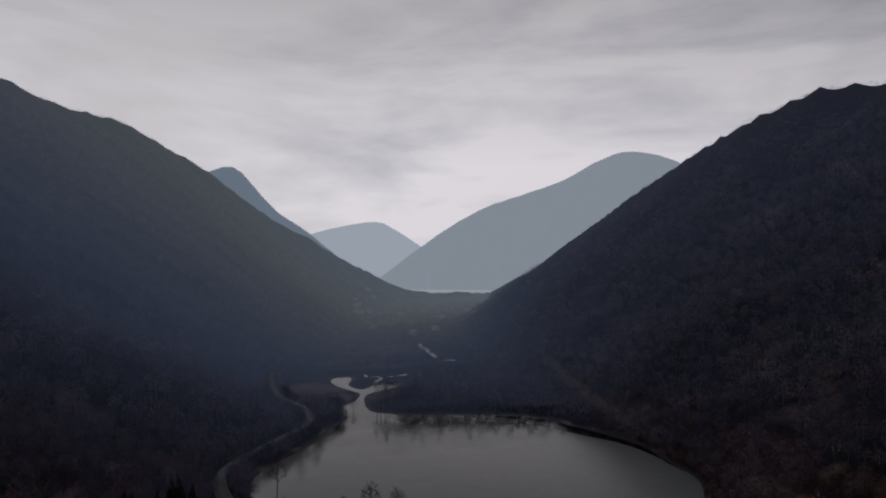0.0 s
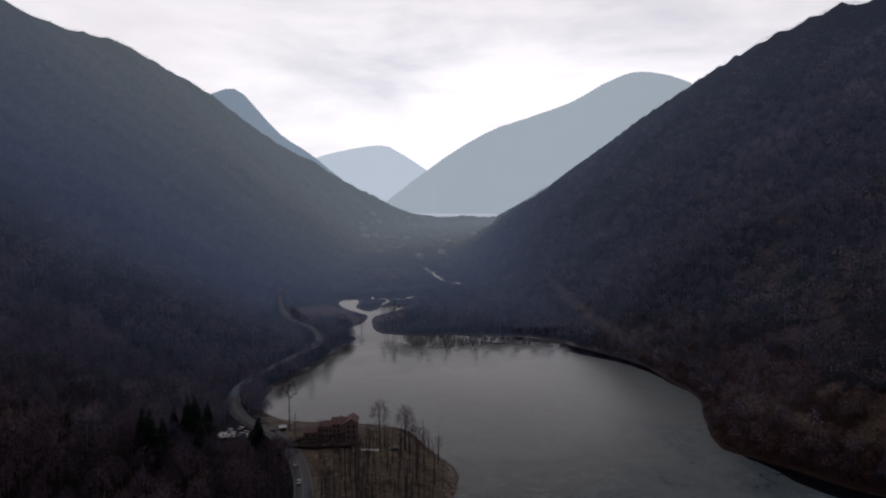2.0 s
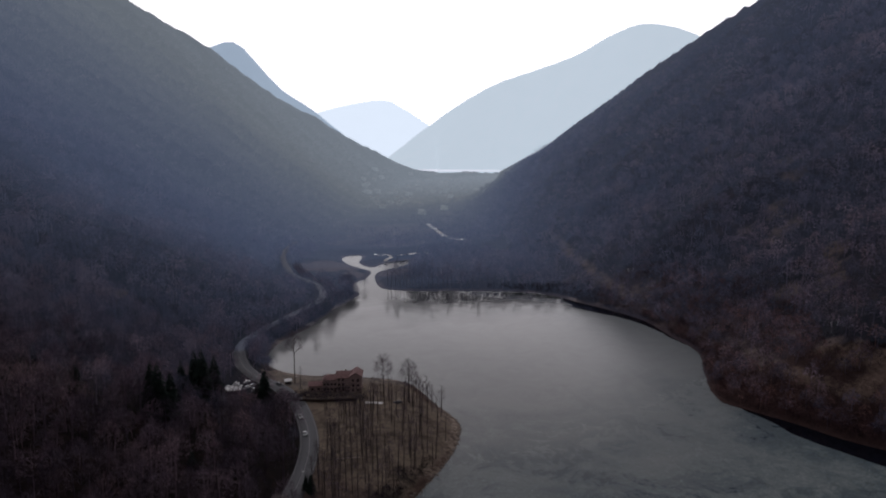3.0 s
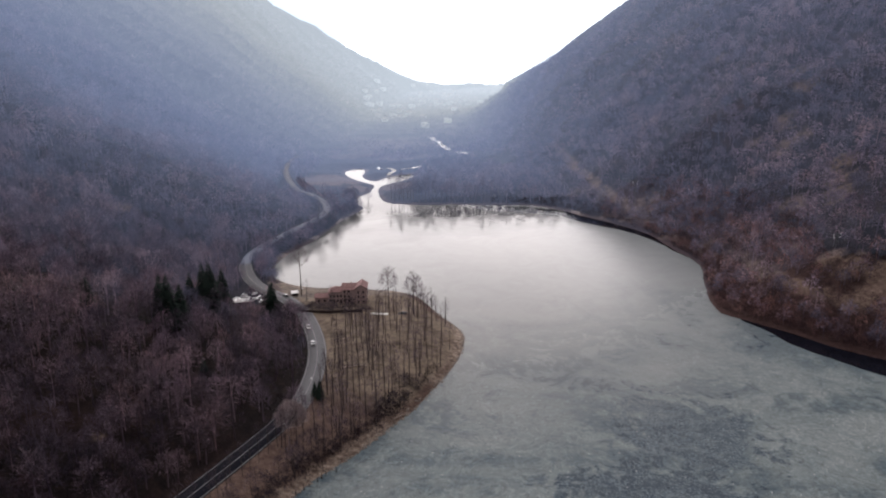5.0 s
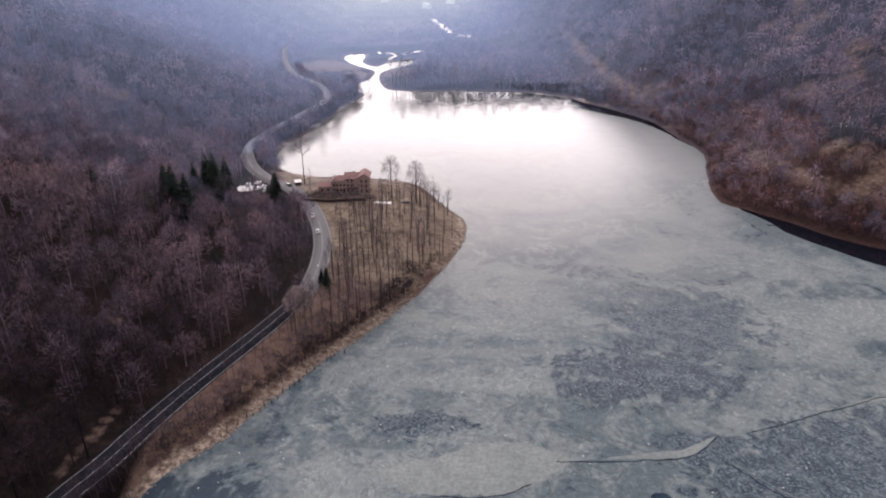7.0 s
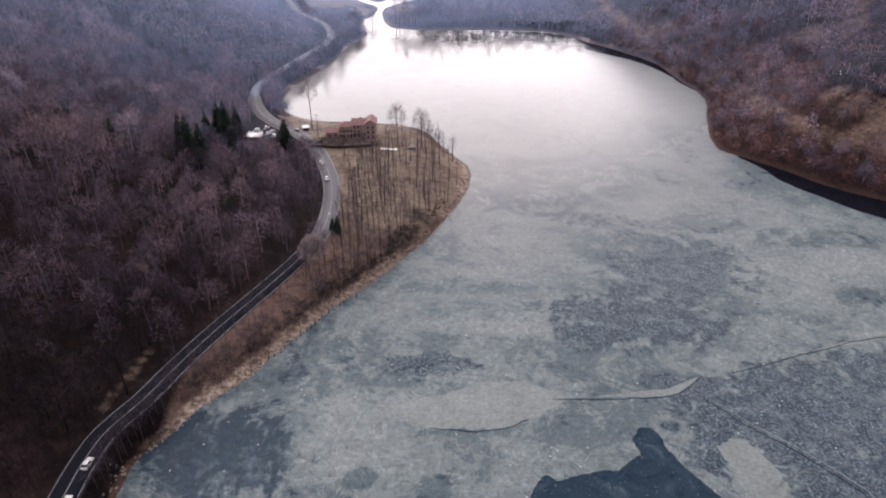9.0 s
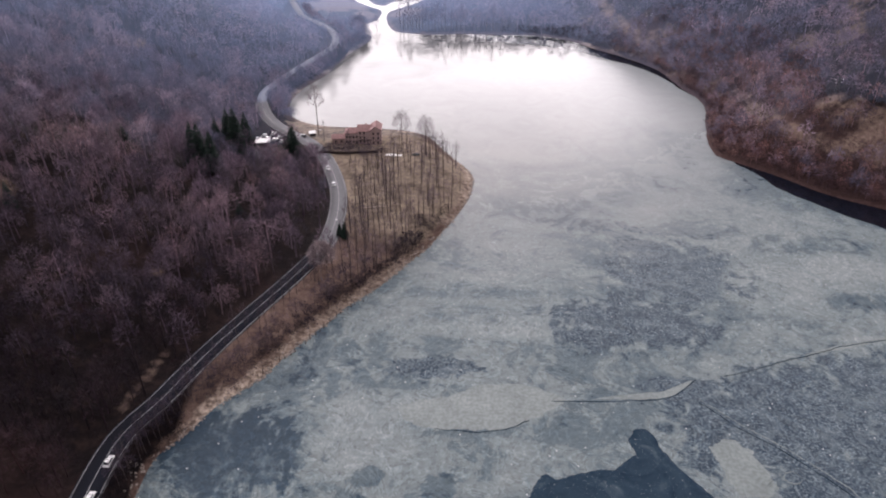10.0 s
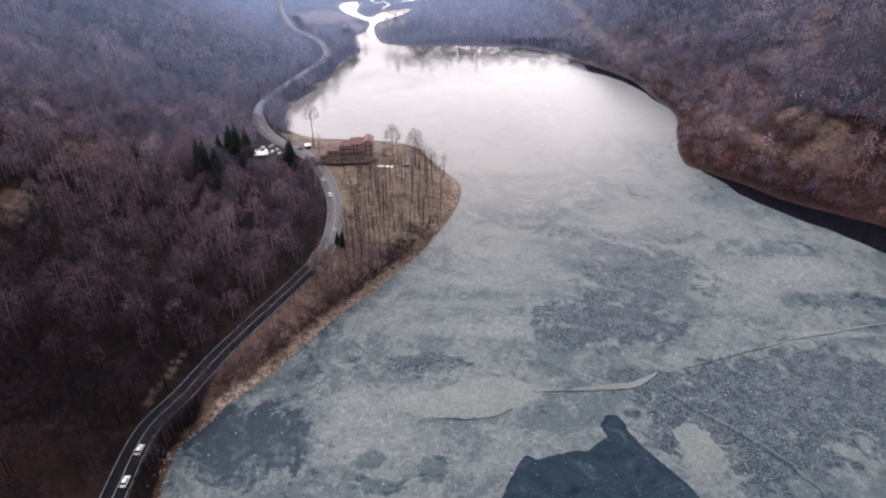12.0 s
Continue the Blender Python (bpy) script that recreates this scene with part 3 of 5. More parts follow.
ice_patch("ice_floe", "pale frozen-in floe with a cracked rim", [(-8, 145), (2, 151), (17, 152), (29, 146), (22, 139), (17, 137), (14, 133), (4, 131), (-8, 131), (-20, 133), (-24, 139), (-18, 143)], 0.055, PALE_ICE, 2.0)
ice_patch("ice_floe", "pale long floe pushed against a crack", [(38, 146), (52, 149), (62, 151), (73, 157), (66, 150), (58, 147), (50, 146.5)], 0.057, PALE_ICE, 0.8)
ice_patch("ice_floe", "small pale patch of snowy ice", [(71, 127), (76, 131), (82, 129), (84, 121), (85, 112), (76, 110), (73, 118)], 0.055, PALE_ICE, 3.4)


def pressure_ridge(name, points, width, height, material):
    """A crack where the ice has buckled into a low broken wall."""
    line = glide(points, 0.8)
    line = line + 1.6 * np.stack([waves(line[:, 0], line[:, 1], 9, 5, 0.62), waves(line[:, 0] + 30, line[:, 1], 9, 5, 0.62)], -1)
    d = np.gradient(line, axis=0)
    side = np.stack([-d[:, 1], d[:, 0]], -1) / np.linalg.norm(d, axis=1)[:, None]
    w = width * (0.6 + 0.5 * waves(line[:, 0], line[:, 1] + 9, 4, 2))[:, None] * np.sin(np.linspace(0.15, 3.0, len(line)))[:, None]
    top = height * (0.8 + 0.6 * waves(line[:, 0] + 5, line[:, 1], 3, 2))
    rows = [np.c_[line - side * w, np.full(len(line), 0.03)], np.c_[line + side * w * 0.2, 0.06 + top], np.c_[line + side * w, np.full(len(line), 0.03)]]
    n = len(line)
    i = np.arange(3 * n).reshape(3, n)
    quads = np.concatenate([np.stack([i[k, :-1], i[k, 1:], i[k + 1, 1:], i[k + 1, :-1]], -1) for k in range(2)])
    return mesh_from(name, np.concatenate(rows), quads[:, ::-1], material)


# dark ice on these cracks also paints the shaded edge under the ridge
for ridge_line, wide in (([(25, 144), (37, 145), (50, 146.2), (58, 146.5), (67, 150.5), (74, 157)], 0.5), ([(85, 158.5), (105, 167), (129, 176), (144, 180), (163, 186), (178, 189)], 0.35),
                         ([(-12, 131), (-8, 130.6), (4, 130.5), (13, 132.5), (17, 136)], 0.4), ([(72, 147), (81, 137), (90, 128), (97, 121), (104, 112), (110, 102)], 0.16)):
    tagged(new("ice_ridge", pressure_ridge("ice_ridge", ridge_line, wide, 0.25, CLEAR_ICE)), "low dark buckled crack with its shaded edge in the lake ice", "ice ridge", kind="structure")


ice_patch("ice_floe", "long pale shove of ice along a crack", [(116, 172), (129, 177), (144, 181.5), (163, 187.5), (178, 190.5), (163, 186), (144, 179.8), (129, 175)], 0.056, PALE_ICE, 0.7)
ring_line = [(91 + 2.6 * math.cos(a), 117 + 2.0 * math.sin(a)) for a in np.linspace(0.1, 6.1, 12)]
tagged(new("ice_ridge", pressure_ridge("ice_ridge", ring_line, 0.35, 0.12, PALE_ICE)), "pale ring frozen into the dark ice", "ice ridge", kind="structure")
tagged(new("ice_ridge", pressure_ridge("ice_ridge", [(73, 148), (82, 138.5), (91, 129.5), (98, 122.5), (105, 113.5), (111, 103.5)], 0.4, 0.1, PALE_ICE)), "pale raised rim beside a crack in the ice", "ice ridge", kind="structure")


# ---------------------------------------------------------------- far mountains
def mountain(name, label, crest, width, material, seed):
    """A far ridge: from its crest both flanks fall to the plain."""
    line = glide(crest, 40.0)
    across = np.linspace(-1, 1, 41)
    verts = []
    d = np.gradient(line[:, :2], axis=0)
    side = np.stack([-d[:, 1], d[:, 0]], -1) / np.linalg.norm(d, axis=1)[:, None]
    for v in across:
        x, y = (line[:, :2] + side * v * width).T
        z = line[:, 2] * (1 - abs(v)) - 20 * abs(v) + 60 * abs(v) * (1 - abs(v)) * waves(x + seed, y, 300, 4) + 3 * waves(x, y + seed, 30, 2)
        verts.append(np.stack([x, y, z], -1))
    n, m = len(across), len(line)
    i = np.arange(n * m).reshape(n, m)
    quads = np.stack([i[:-1, :-1], i[:-1, 1:], i[1:, 1:], i[1:, :-1]], -1).reshape(-1, 4)
    return tagged(new(name, mesh_from(name, np.concatenate(verts), quads, material, True)), label, "mountain", kind="structure")


# painted haze: pale emission on each ridge, stronger the farther it lies
HAZED_NEAR = make_hazed_backdrop("far_wooded_slope", (0.10, 0.11, 0.12), (0.57, 0.67, 0.76), 0.85)
HAZED_FAR = make_hazed_backdrop("farthest_hill", (0.12, 0.13, 0.14), (0.68, 0.72, 0.74), 1.75)
HAZED_MID = make_hazed_backdrop("far_mountain", (0.11, 0.12, 0.13), (0.655, 0.715, 0.725), 1.25)
mountain("backdrop_peak", "hazy blue rounded wooded peak behind the valley side", [(-1500, 2500, 330), (-1092, 2700, 470), (-1020, 2750, 532), (-975, 2790, 556), (-940, 2800, 558), (-905, 2815, 536), (-861, 2850, 480), (-776, 2900, 379), (-639, 2950, 283), (-400, 3100, 60)], 700, HAZED_NEAR, 10)
mountain("backdrop_hill", "pale hazy hill closing the far end of the valley", [(-1700, 4400, 200), (-1138, 4400, 263), (-952, 4400, 356), (-766, 4400, 405), (-525, 4400, 439), (-432, 4400, 406), (-320, 4400, 339), (-227, 4400, 277), (-23, 4400, 155), (300, 4400, 40)], 450, HAZED_FAR, 50)
mountain("backdrop_mountain", "blue-grey hazy wooded mountain beyond the valley mouth", [(-483, 3565, 26), (-348, 3565, 124), (-187, 3622, 251), (-20, 3622, 365), (162, 3622, 466), (339, 3565, 521), (560, 3450, 593), (693, 3392, 666), (821, 3335, 713), (944, 3277, 697), (1061, 3220, 647), (1199, 3162, 550), (1725, 2875, 382)], 480, HAZED_MID, 90)


# glowing sheet for the bright haze strip; height set to fit the camera's view
MIST = make_hazed_backdrop("glowing_mist", (0.30, 0.29, 0.29), (0.80, 0.80, 0.82), 1.3)
haze_strip = flat_sheet("backdrop_haze_strip", [(-600, 2980), (700, 2980), (700, 3250), (-600, 3250)], 32.0, MIST)
tagged(haze_strip, "pale glowing strip of haze beyond the village", "lake", kind="structure")


# ---------------------------------------------------------------- road
def brook(name, label, points, width):
    """A narrow stream that lies in the valley floor."""
    line = glide(points, 4.0)
    line = line + 1.5 * np.stack([waves(line[:, 0], line[:, 1], 14, 3), waves(line[:, 0] + 60, line[:, 1], 14, 3)], -1)
    d = np.gradient(line, axis=0)
    side = np.stack([-d[:, 1], d[:, 0]], -1) / np.linalg.norm(d, axis=1)[:, None]
    w = width * (1 + 0.6 * waves(line[:, 0], line[:, 1], 20, 2))[:, None]
    z = np.max([land(*(line + side * w * k).T)[0] for k in (-1, 0, 1)], axis=0) + 0.12
    n = len(line)
    rows = [np.c_[line - side * w, z], np.c_[line + side * w, z]]
    i = np.arange(2 * n).reshape(2, n)
    quads = np.stack([i[0, :-1], i[1, :-1], i[1, 1:], i[0, 1:]], -1)[:, ::-1]
    tagged(new(name, mesh_from(name, np.concatenate(rows), quads, WATER)), label, "brook", kind="structure")


brook("water_brook", "narrow bright brook winding behind the ponds", [(-93, 785), (-93, 794), (-88, 804), (-96, 815), (-106, 811), (-112, 830)], 2.2)
brook("water_brook", "narrow bright brook winding behind the ponds", [(-84, 812), (-71, 821), (-60, 828), (-44, 828)], 3.0)
brook("water_river", "pale river bending through the valley floor", [(-62, 1140), (-49, 1093), (-37, 1035), (-28, 989), (-13, 963), (0, 958)], 4.0)


def ribbon(name, line, offset, width, z, material, first=0):
    d = np.gradient(line[:, :2], axis=0)
    side = np.stack([-d[:, 1], d[:, 0]], -1) / np.linalg.norm(d, axis=1)[:, None]
    a, b = line[:, :2] + side * (offset - width / 2), line[:, :2] + side * (offset + width / 2)
    level = np.interp(np.arange(len(line)) + first, [0, 150, 190, 240], [5.0, 5.0, 8.0, 12.0]) + z
    n = len(line)
    rows = [np.c_[a, level - 0.5], np.c_[a, level], np.c_[b, level], np.c_[b, level - 0.5]]
    i = np.arange(4 * n).reshape(4, n)
    quads = np.concatenate([np.stack([i[k, :-1], i[k, 1:], i[k + 1, 1:], i[k + 1, :-1]], -1) for k in range(3)])
    return mesh_from(name, np.concatenate(rows), quads[:, ::-1], material)


road = tagged(new("road", ribbon("road", ROAD[:166], 0, 8.4, 0.0, ASPHALT)), "winding two-lane asphalt road along the lake shore", "road", kind="structure")
# far stretch in the asphalt copy that glows with painted haze
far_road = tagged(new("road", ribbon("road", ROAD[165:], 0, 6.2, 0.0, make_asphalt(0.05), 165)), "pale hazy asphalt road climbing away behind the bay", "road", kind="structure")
for off, wide in ((-3.7, 0.2), (0.0, 0.19), (3.7, 0.2)):
    line_ob = new("road_line", ribbon("road_line", ROAD[:166], off, wide, 0.012, PAINT))
    line_ob.parent = road

# ---------------------------------------------------------------- woods
def stick(p, q, r0, r1, sides):
    """A tapered branch between two points, as arrays."""
    p, q = np.array(p, float), np.array(q, float)
    d = (q - p) / (np.linalg.norm(q - p) + 1e-9)
    u = np.cross(d, (0.3, 0.9, 0.1) if abs(d[2]) > 0.8 else (0, 0, 1))
    u /= np.linalg.norm(u)
    w = np.cross(d, u)
    ang = np.arange(sides) * 2 * np.pi / sides
    ring = np.cos(ang)[:, None] * u + np.sin(ang)[:, None] * w
    v = np.vstack([p + ring * r0, q + ring * r1])
    i = np.arange(sides)
    j = (i + 1) % sides
    f = np.vstack([np.stack([i, j, j + sides], -1), np.stack([i, j + sides, i + sides], -1)])
    return v, f


def gather(pieces):
    verts, faces, n = [], [], 0
    for v, f in pieces:
        verts.append(v)
        faces.append(f + n)
        n += len(v)
    return np.vstack(verts), np.vstack(faces)


def bare_tree(seed, height, spread_r, limbs, twigs, twig_w, sides=4, first=0.3, thick=0.013, rise=0.7):
    """A leafless tree: trunk with limbs, and a crown of thin twigs. Two pairs of arrays."""
    r = np.random.RandomState(seed)
    lean = r.uniform(-0.04, 0.04, 2) * height
    base_r = height * thick
    top = np.array([lean[0], lean[1], height * 0.9])
    wood = [stick((0, 0, -0.6), top * 0.5 + (*r.uniform(-0.2, 0.2, 2), 0), base_r, base_r * 0.7, sides)]
    wood.append(stick(wood[0][0][sides:].mean(0), top, base_r * 0.7, base_r * 0.15, sides))
    crown, arms = [], []
    for k in range(limbs):
        t = first + (0.92 - first) * (k + r.rand()) / limbs
        a, up = r.rand() * 2 * np.pi, r.uniform(0.5, 1.1)
        reach = spread_r * (1.15 - 0.6 * abs(t - 0.55) / 0.4) * r.uniform(0.75, 1.15)
        s = top * t / 0.9
        s = np.array([s[0], s[1], min(height * t, top[2])])
        e = s + reach * np.array([np.cos(a), np.sin(a), up])
        e[2] = min(e[2], height * 1.02)
        wood.append(stick(s, e, base_r * 0.4, base_r * 0.08, 3))
        arms.append((s, e))
    lo, hi = height * max(first, 0.12), height * 1.03
    for k in range(twigs):
        # twigs fill a domed crown, most of them near its outside
        v = r.normal(size=3)
        v *= r.uniform(0.45, 1.0) ** 0.6 / np.linalg.norm(v)
        v[2] = abs(v[2]) * 1.25 - 0.45
        p = np.array([lean[0] * 0.7, lean[1] * 0.7, lo + (hi - lo) * 0.42]) + v * np.array([spread_r, spread_r, (hi - lo) * 0.55])
        d = np.array([0.9 * v[0], 0.9 * v[1], rise + 0.7 * v[2]]) + r.normal(0, 0.5, 3)
        d *= spread_r * r.uniform(0.22, 0.45) / np.linalg.norm(d)
        w = np.cross(d, r.normal(size=3))
        w *= twig_w / np.linalg.norm(w)
        crown.append((np.array([p - w, p + w, p + d]), np.array([[0, 1, 2]])))
    return gather(wood), gather(crown)


def plant(templates, xs, ys, zs, rng, lo=0.75, hi=1.25, shrink=1.0):
    """Many trees as one pair of arrays."""
    verts, faces, tones, n = [], [], [], 0
    pick = rng.randint(len(templates), size=len(xs))
    turn, size = rng.rand(len(xs)) * 2 * np.pi, rng.uniform(lo, hi, len(xs)) * shrink
    for k, (tv, tf) in enumerate(templates):
        m = np.flatnonzero(pick == k)
        if not len(m):
            continue
        c, s = np.cos(turn[m])[:, None], np.sin(turn[m])[:, None]
        tall = size[m][:, None]
        x = (tv[:, 0] * c - tv[:, 1] * s) * tall + xs[m][:, None]
        y = (tv[:, 0] * s + tv[:, 1] * c) * tall + ys[m][:, None]
        z = tv[:, 2] * tall + zs[m][:, None]
        verts.append(np.stack([x, y, z], -1).reshape(-1, 3))
        tones.append(np.repeat(rng.rand(len(m)), len(tv)))
        faces.append((tf[None] + (np.arange(len(m)) * len(tv))[:, None, None] + n).reshape(-1, 3))
        n += len(m) * len(tv)
    return np.vstack(verts), np.vstack(faces), np.concatenate(tones)


def scatter(x0, x1, y0, y1, gap, rng):
    gx, gy = np.meshgrid(np.arange(x0, x1, gap), np.arange(y0, y1, gap))
    x, y = gx.ravel() + rng.uniform(-0.5, 0.5, gx.size) * gap, gy.ravel() + rng.uniform(-0.5, 0.5, gx.size) * gap
    return x, y


def clearing(x, y):
    """Where the woods thin out: rocky gaps, pastures, the car park."""
    gaps = (waves(x + 300, y + 40, 60, 4) > 0.52) | (meadow_at(x, y) + 0.6 * waves(x, y, 7, 3) > 0.55) & ((y < 790) | (np.hypot(x + 118, y - 1060) < 60))
    return gaps | (np.hypot((x + 121) / 12, (y - 346) / 14) < 1)


def on_peninsula(x, y):
    return (y < 386) & (y > 195) & (x < 20) & (x > np.interp(y, [195, 240, 290, 330, 386], [-66, -58, -62, -84, -122]))


def on_floor(x, y):
    """The open valley floor beyond the lake."""
    west = np.interp(y, [p[1] for p in FOOT_WEST], [p[0] for p in FOOT_WEST])
    east = np.interp(y, [p[1] for p in FOOT_EAST], [p[0] for p in FOOT_EAST])
    return (y > 760) & (x > west - 5) & (x < east + 5)


def village_plots():
    """Building plots down the valley, apart from one another."""
    r, plots = np.random.RandomState(31), []
    while len(plots) < 66:
        py = 1250 + 1200 * r.rand() ** 0.6
        west = float(np.interp(py, [p[1] for p in FOOT_WEST], [p[0] for p in FOOT_WEST]))
        east = float(np.interp(py, [p[1] for p in FOOT_EAST], [p[0] for p in FOOT_EAST]))
        px = r.uniform(west - 70 * (py > 1600), east + 30 * (py > 1800))
        if all(math.hypot(px - a, py - b) > 24 for a, b in plots):
            plots.append((px, py))
    return plots


PLOTS = village_plots()


def wooded(x, y):
    z, ds, dr = land(x, y)
    keep = (ds > 4) & (dr > 5.4) & ~on_peninsula(x, y) & (~clearing(x, y) | (x > 0) & (np.modf(np.abs(x * 7.13 + y * 3.37))[0] < 0.5) & ((y > 375) | (x < 150)))
    keep &= ~on_floor(x, y) | (waves(x, y, 45, 3) > -0.12)
    keep &= ~((y > 625) & (y < 850) & (x > -176) & (x < -56))
    keep &= ~east_bank(x, y) | (np.modf(np.abs(x * 5.71 + y * 2.93))[0] < 0.93)
    keep &= np.hypot((x + 118) / 15, (y - 330) / 30) > 1
    keep &= near_line(x, y, ROAD)[2] | (y > 205) | (x > 0)
    for px, py in PLOTS:
        keep &= np.hypot((x - px) / 10, (y - py + 12) / 20) > 1
    return keep, z


FIRS = [(-128, 267, 1.3), (-132, 269, 1.2), (-125, 272, 1.1), (-124, 303, 1.35), (-129, 307, 1.25), (-133, 301, 0.95), (-121, 311, 1.2), (-127, 314, 1.1), (-99, 320, 1.05), (-102, 326, 0.9), (-103, 319, 0.7), (-57.5, 237, 0.46), (-60, 239, 0.36), (-160, 262, 0.7), (-104, 240, 0.4), (-175, 200, 0.6)]
wood_rng = np.random.RandomState(5)
NEAR_TREES = [bare_tree(20 + k, 13 + 1.0 * k, 3.5 + 0.25 * k, 6, 300, 0.075, 3, rise=0.45) for k in range(7)]
MID_TREES = [gather(bare_tree(40 + k, 12 + k, 4.0 + 0.3 * k, 3, 84, 0.22, 3, rise=0.15)) for k in range(6)]
FAR_TREES = [gather(bare_tree(60 + k, 11 + k, 4.6 + 0.3 * k, 1, 32, 0.42, 3, rise=0.1)) for k in range(6)]
FARTHEST_TREES = [gather(bare_tree(80 + k, 11 + k, 5.6 + 0.3 * k, 1, 22, 0.66, 3, rise=0.1)) for k in range(5)]
SCRUB = [gather(bare_tree(500 + k, 3.0 + 0.5 * k, 1.6 + 0.2 * k, 4, 64, 0.07, 3, 0.05)) for k in range(4)]


def forest(name, label, templates, x, y, z, material, lo=0.65, hi=1.25):
    # crest trees are shrunk and sunk so the skyline fits the camera's view
    crest = np.minimum(near_line(x, y, CREST_WEST)[0], near_line(x, y, CREST_EAST)[0])
    v, f, tone = plant(templates, x, y, z - 5 * (1 - ease(crest, 20, 100)), wood_rng, lo, hi, (0.45 + 0.55 * ease(crest, 10, 130)) * np.where(east_bank(x, y), 0.8, 1.0))
    return tagged(new(name, mesh_from(name, v, f, material, masks={"tone": tone})), label, "forest", kind="stuff")


def stand(x0, x1, y0, y1, gap, rule):
    x, y = scatter(x0, x1, y0, y1, gap, wood_rng)
    m = rule(x, y)
    x, y = x[m], y[m]
    keep, z = wooded(x, y)
    return x[keep], y[keep], z[keep]


near_wood = lambda x, y: (x > -420) & (x < -60) & (y < 450)
x, y, z = stand(-430, -60, 25, 450, 6.3, lambda x, y: x > -0.85 * y - 110)
keep = np.min([np.hypot(x - fx, y - fy) for fx, fy, _ in FIRS], axis=0) > 5
x, y, z = x[keep], y[keep], z[keep]
# nearest trees take the shaded twig copies, fading out up the slope
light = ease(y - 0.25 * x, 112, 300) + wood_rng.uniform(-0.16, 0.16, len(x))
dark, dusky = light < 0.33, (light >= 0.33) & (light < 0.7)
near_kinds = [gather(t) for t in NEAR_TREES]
forest("near_forest", "dense leafless wood above the lake road in shaded tone", near_kinds, x[dark], y[dark], z[dark], DARK_SHADED_TWIGS)
forest("near_forest", "leafless wood above the lake road in half-shaded tone", near_kinds, x[dusky], y[dusky], z[dusky], DUSKY_SHADED_TWIGS)
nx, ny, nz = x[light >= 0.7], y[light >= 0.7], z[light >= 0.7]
x, y, z = stand(-640, 560, 150, 880, 7.2, lambda x, y: ~near_wood(x, y) & (np.abs(x) < 0.72 * y + 50))
on_this_side = lambda x, y: ~(near_line(x, y, CREST_WEST)[2] & (near_line(x, y, CREST_WEST)[0] > 30)) & ~(~near_line(x, y, CREST_EAST)[2] & (near_line(x, y, CREST_EAST)[0] > 30))
fx, fy, fz = stand(-1250, 800, 880, 1450, 9.7, lambda x, y: (np.abs(x + 10) < 0.72 * y + 30) & on_this_side(x, y))
gx, gy, gz = stand(-1250, 800, 1450, 2600, 11.5, lambda x, y: (np.abs(x + 10) < 0.72 * y + 30) & on_this_side(x, y))
# trees sorted into painted haze steps, each with its own glow
depth = lambda x, y: haze_amount(x, y) * SHELLS
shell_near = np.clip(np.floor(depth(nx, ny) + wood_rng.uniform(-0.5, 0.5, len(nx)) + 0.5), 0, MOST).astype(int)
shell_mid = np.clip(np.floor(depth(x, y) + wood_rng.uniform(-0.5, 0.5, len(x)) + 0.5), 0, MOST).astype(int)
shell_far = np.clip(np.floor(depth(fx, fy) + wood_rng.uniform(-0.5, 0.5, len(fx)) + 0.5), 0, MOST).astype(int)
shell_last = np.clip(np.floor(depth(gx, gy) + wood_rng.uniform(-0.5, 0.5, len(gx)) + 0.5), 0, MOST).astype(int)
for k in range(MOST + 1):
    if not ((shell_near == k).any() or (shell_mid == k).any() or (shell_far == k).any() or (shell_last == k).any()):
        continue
    tone = TWIGS if k == 0 else make_twigs("hazed_twigs", *WOOD_TONES, glow=HAZE_GLOW * k / SHELLS)
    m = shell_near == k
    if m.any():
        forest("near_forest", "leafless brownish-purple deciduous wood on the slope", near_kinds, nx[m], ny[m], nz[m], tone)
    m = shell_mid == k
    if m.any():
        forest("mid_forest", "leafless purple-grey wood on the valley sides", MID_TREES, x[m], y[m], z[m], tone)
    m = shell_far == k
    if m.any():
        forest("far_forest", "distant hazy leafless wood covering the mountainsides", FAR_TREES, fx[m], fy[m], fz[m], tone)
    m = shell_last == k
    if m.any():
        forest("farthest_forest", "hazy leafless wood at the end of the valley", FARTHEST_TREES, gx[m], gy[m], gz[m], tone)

# undergrowth between the nearest trees, in the shaded twig copy to darken the ground
ux, uy, uz = stand(-330, -60, 50, 330, 5.0, lambda x, y: (x > -0.85 * y - 90) & (wood_rng.rand(len(x)) < 0.45))
forest("undergrowth", "leafless brush under the trees in shaded tone", SCRUB, ux, uy, uz, DARK_SHADED_TWIGS, 0.6, 1.5)

# trees and brush between the road and the bay
bay = glide(SHORE_WEST[-4:] + SHORE_NORTH[:7], 1.0)
pick = wood_rng.randint(len(bay), size=420)
bx, by = bay[pick, 0] - wood_rng.uniform(0, 14, 420), bay[pick, 1] + wood_rng.uniform(-5, 5, 420)
# a belt that hides the road where it turns away from the bay
belt = ROAD[(ROAD[:, 1] > 585) & (ROAD[:, 1] < 690)]
pick = wood_rng.randint(len(belt), size=90)
bx, by = np.r_[bx, belt[pick, 0] + wood_rng.uniform(7, 15, 90)], np.r_[by, belt[pick, 1] + wood_rng.uniform(-4, 4, 90)]
bz, ds, dr = land(bx, by)
m = (ds > 1.0) & (dr > 6.0) & (by > 392)
# twigs round the bay glow a little for haze
forest("bay_wood", "leafless trees and brush crowding the bay of the lake", MID_TREES, bx[m], by[m], bz[m], make_twigs("hazed_bay_twigs", *WOOD_TONES, glow=0.035), 0.3, 0.8)

# young ruddy wood between the east shore and the slope
x, y = scatter(120, 262, 262, 600, 4.6, wood_rng)
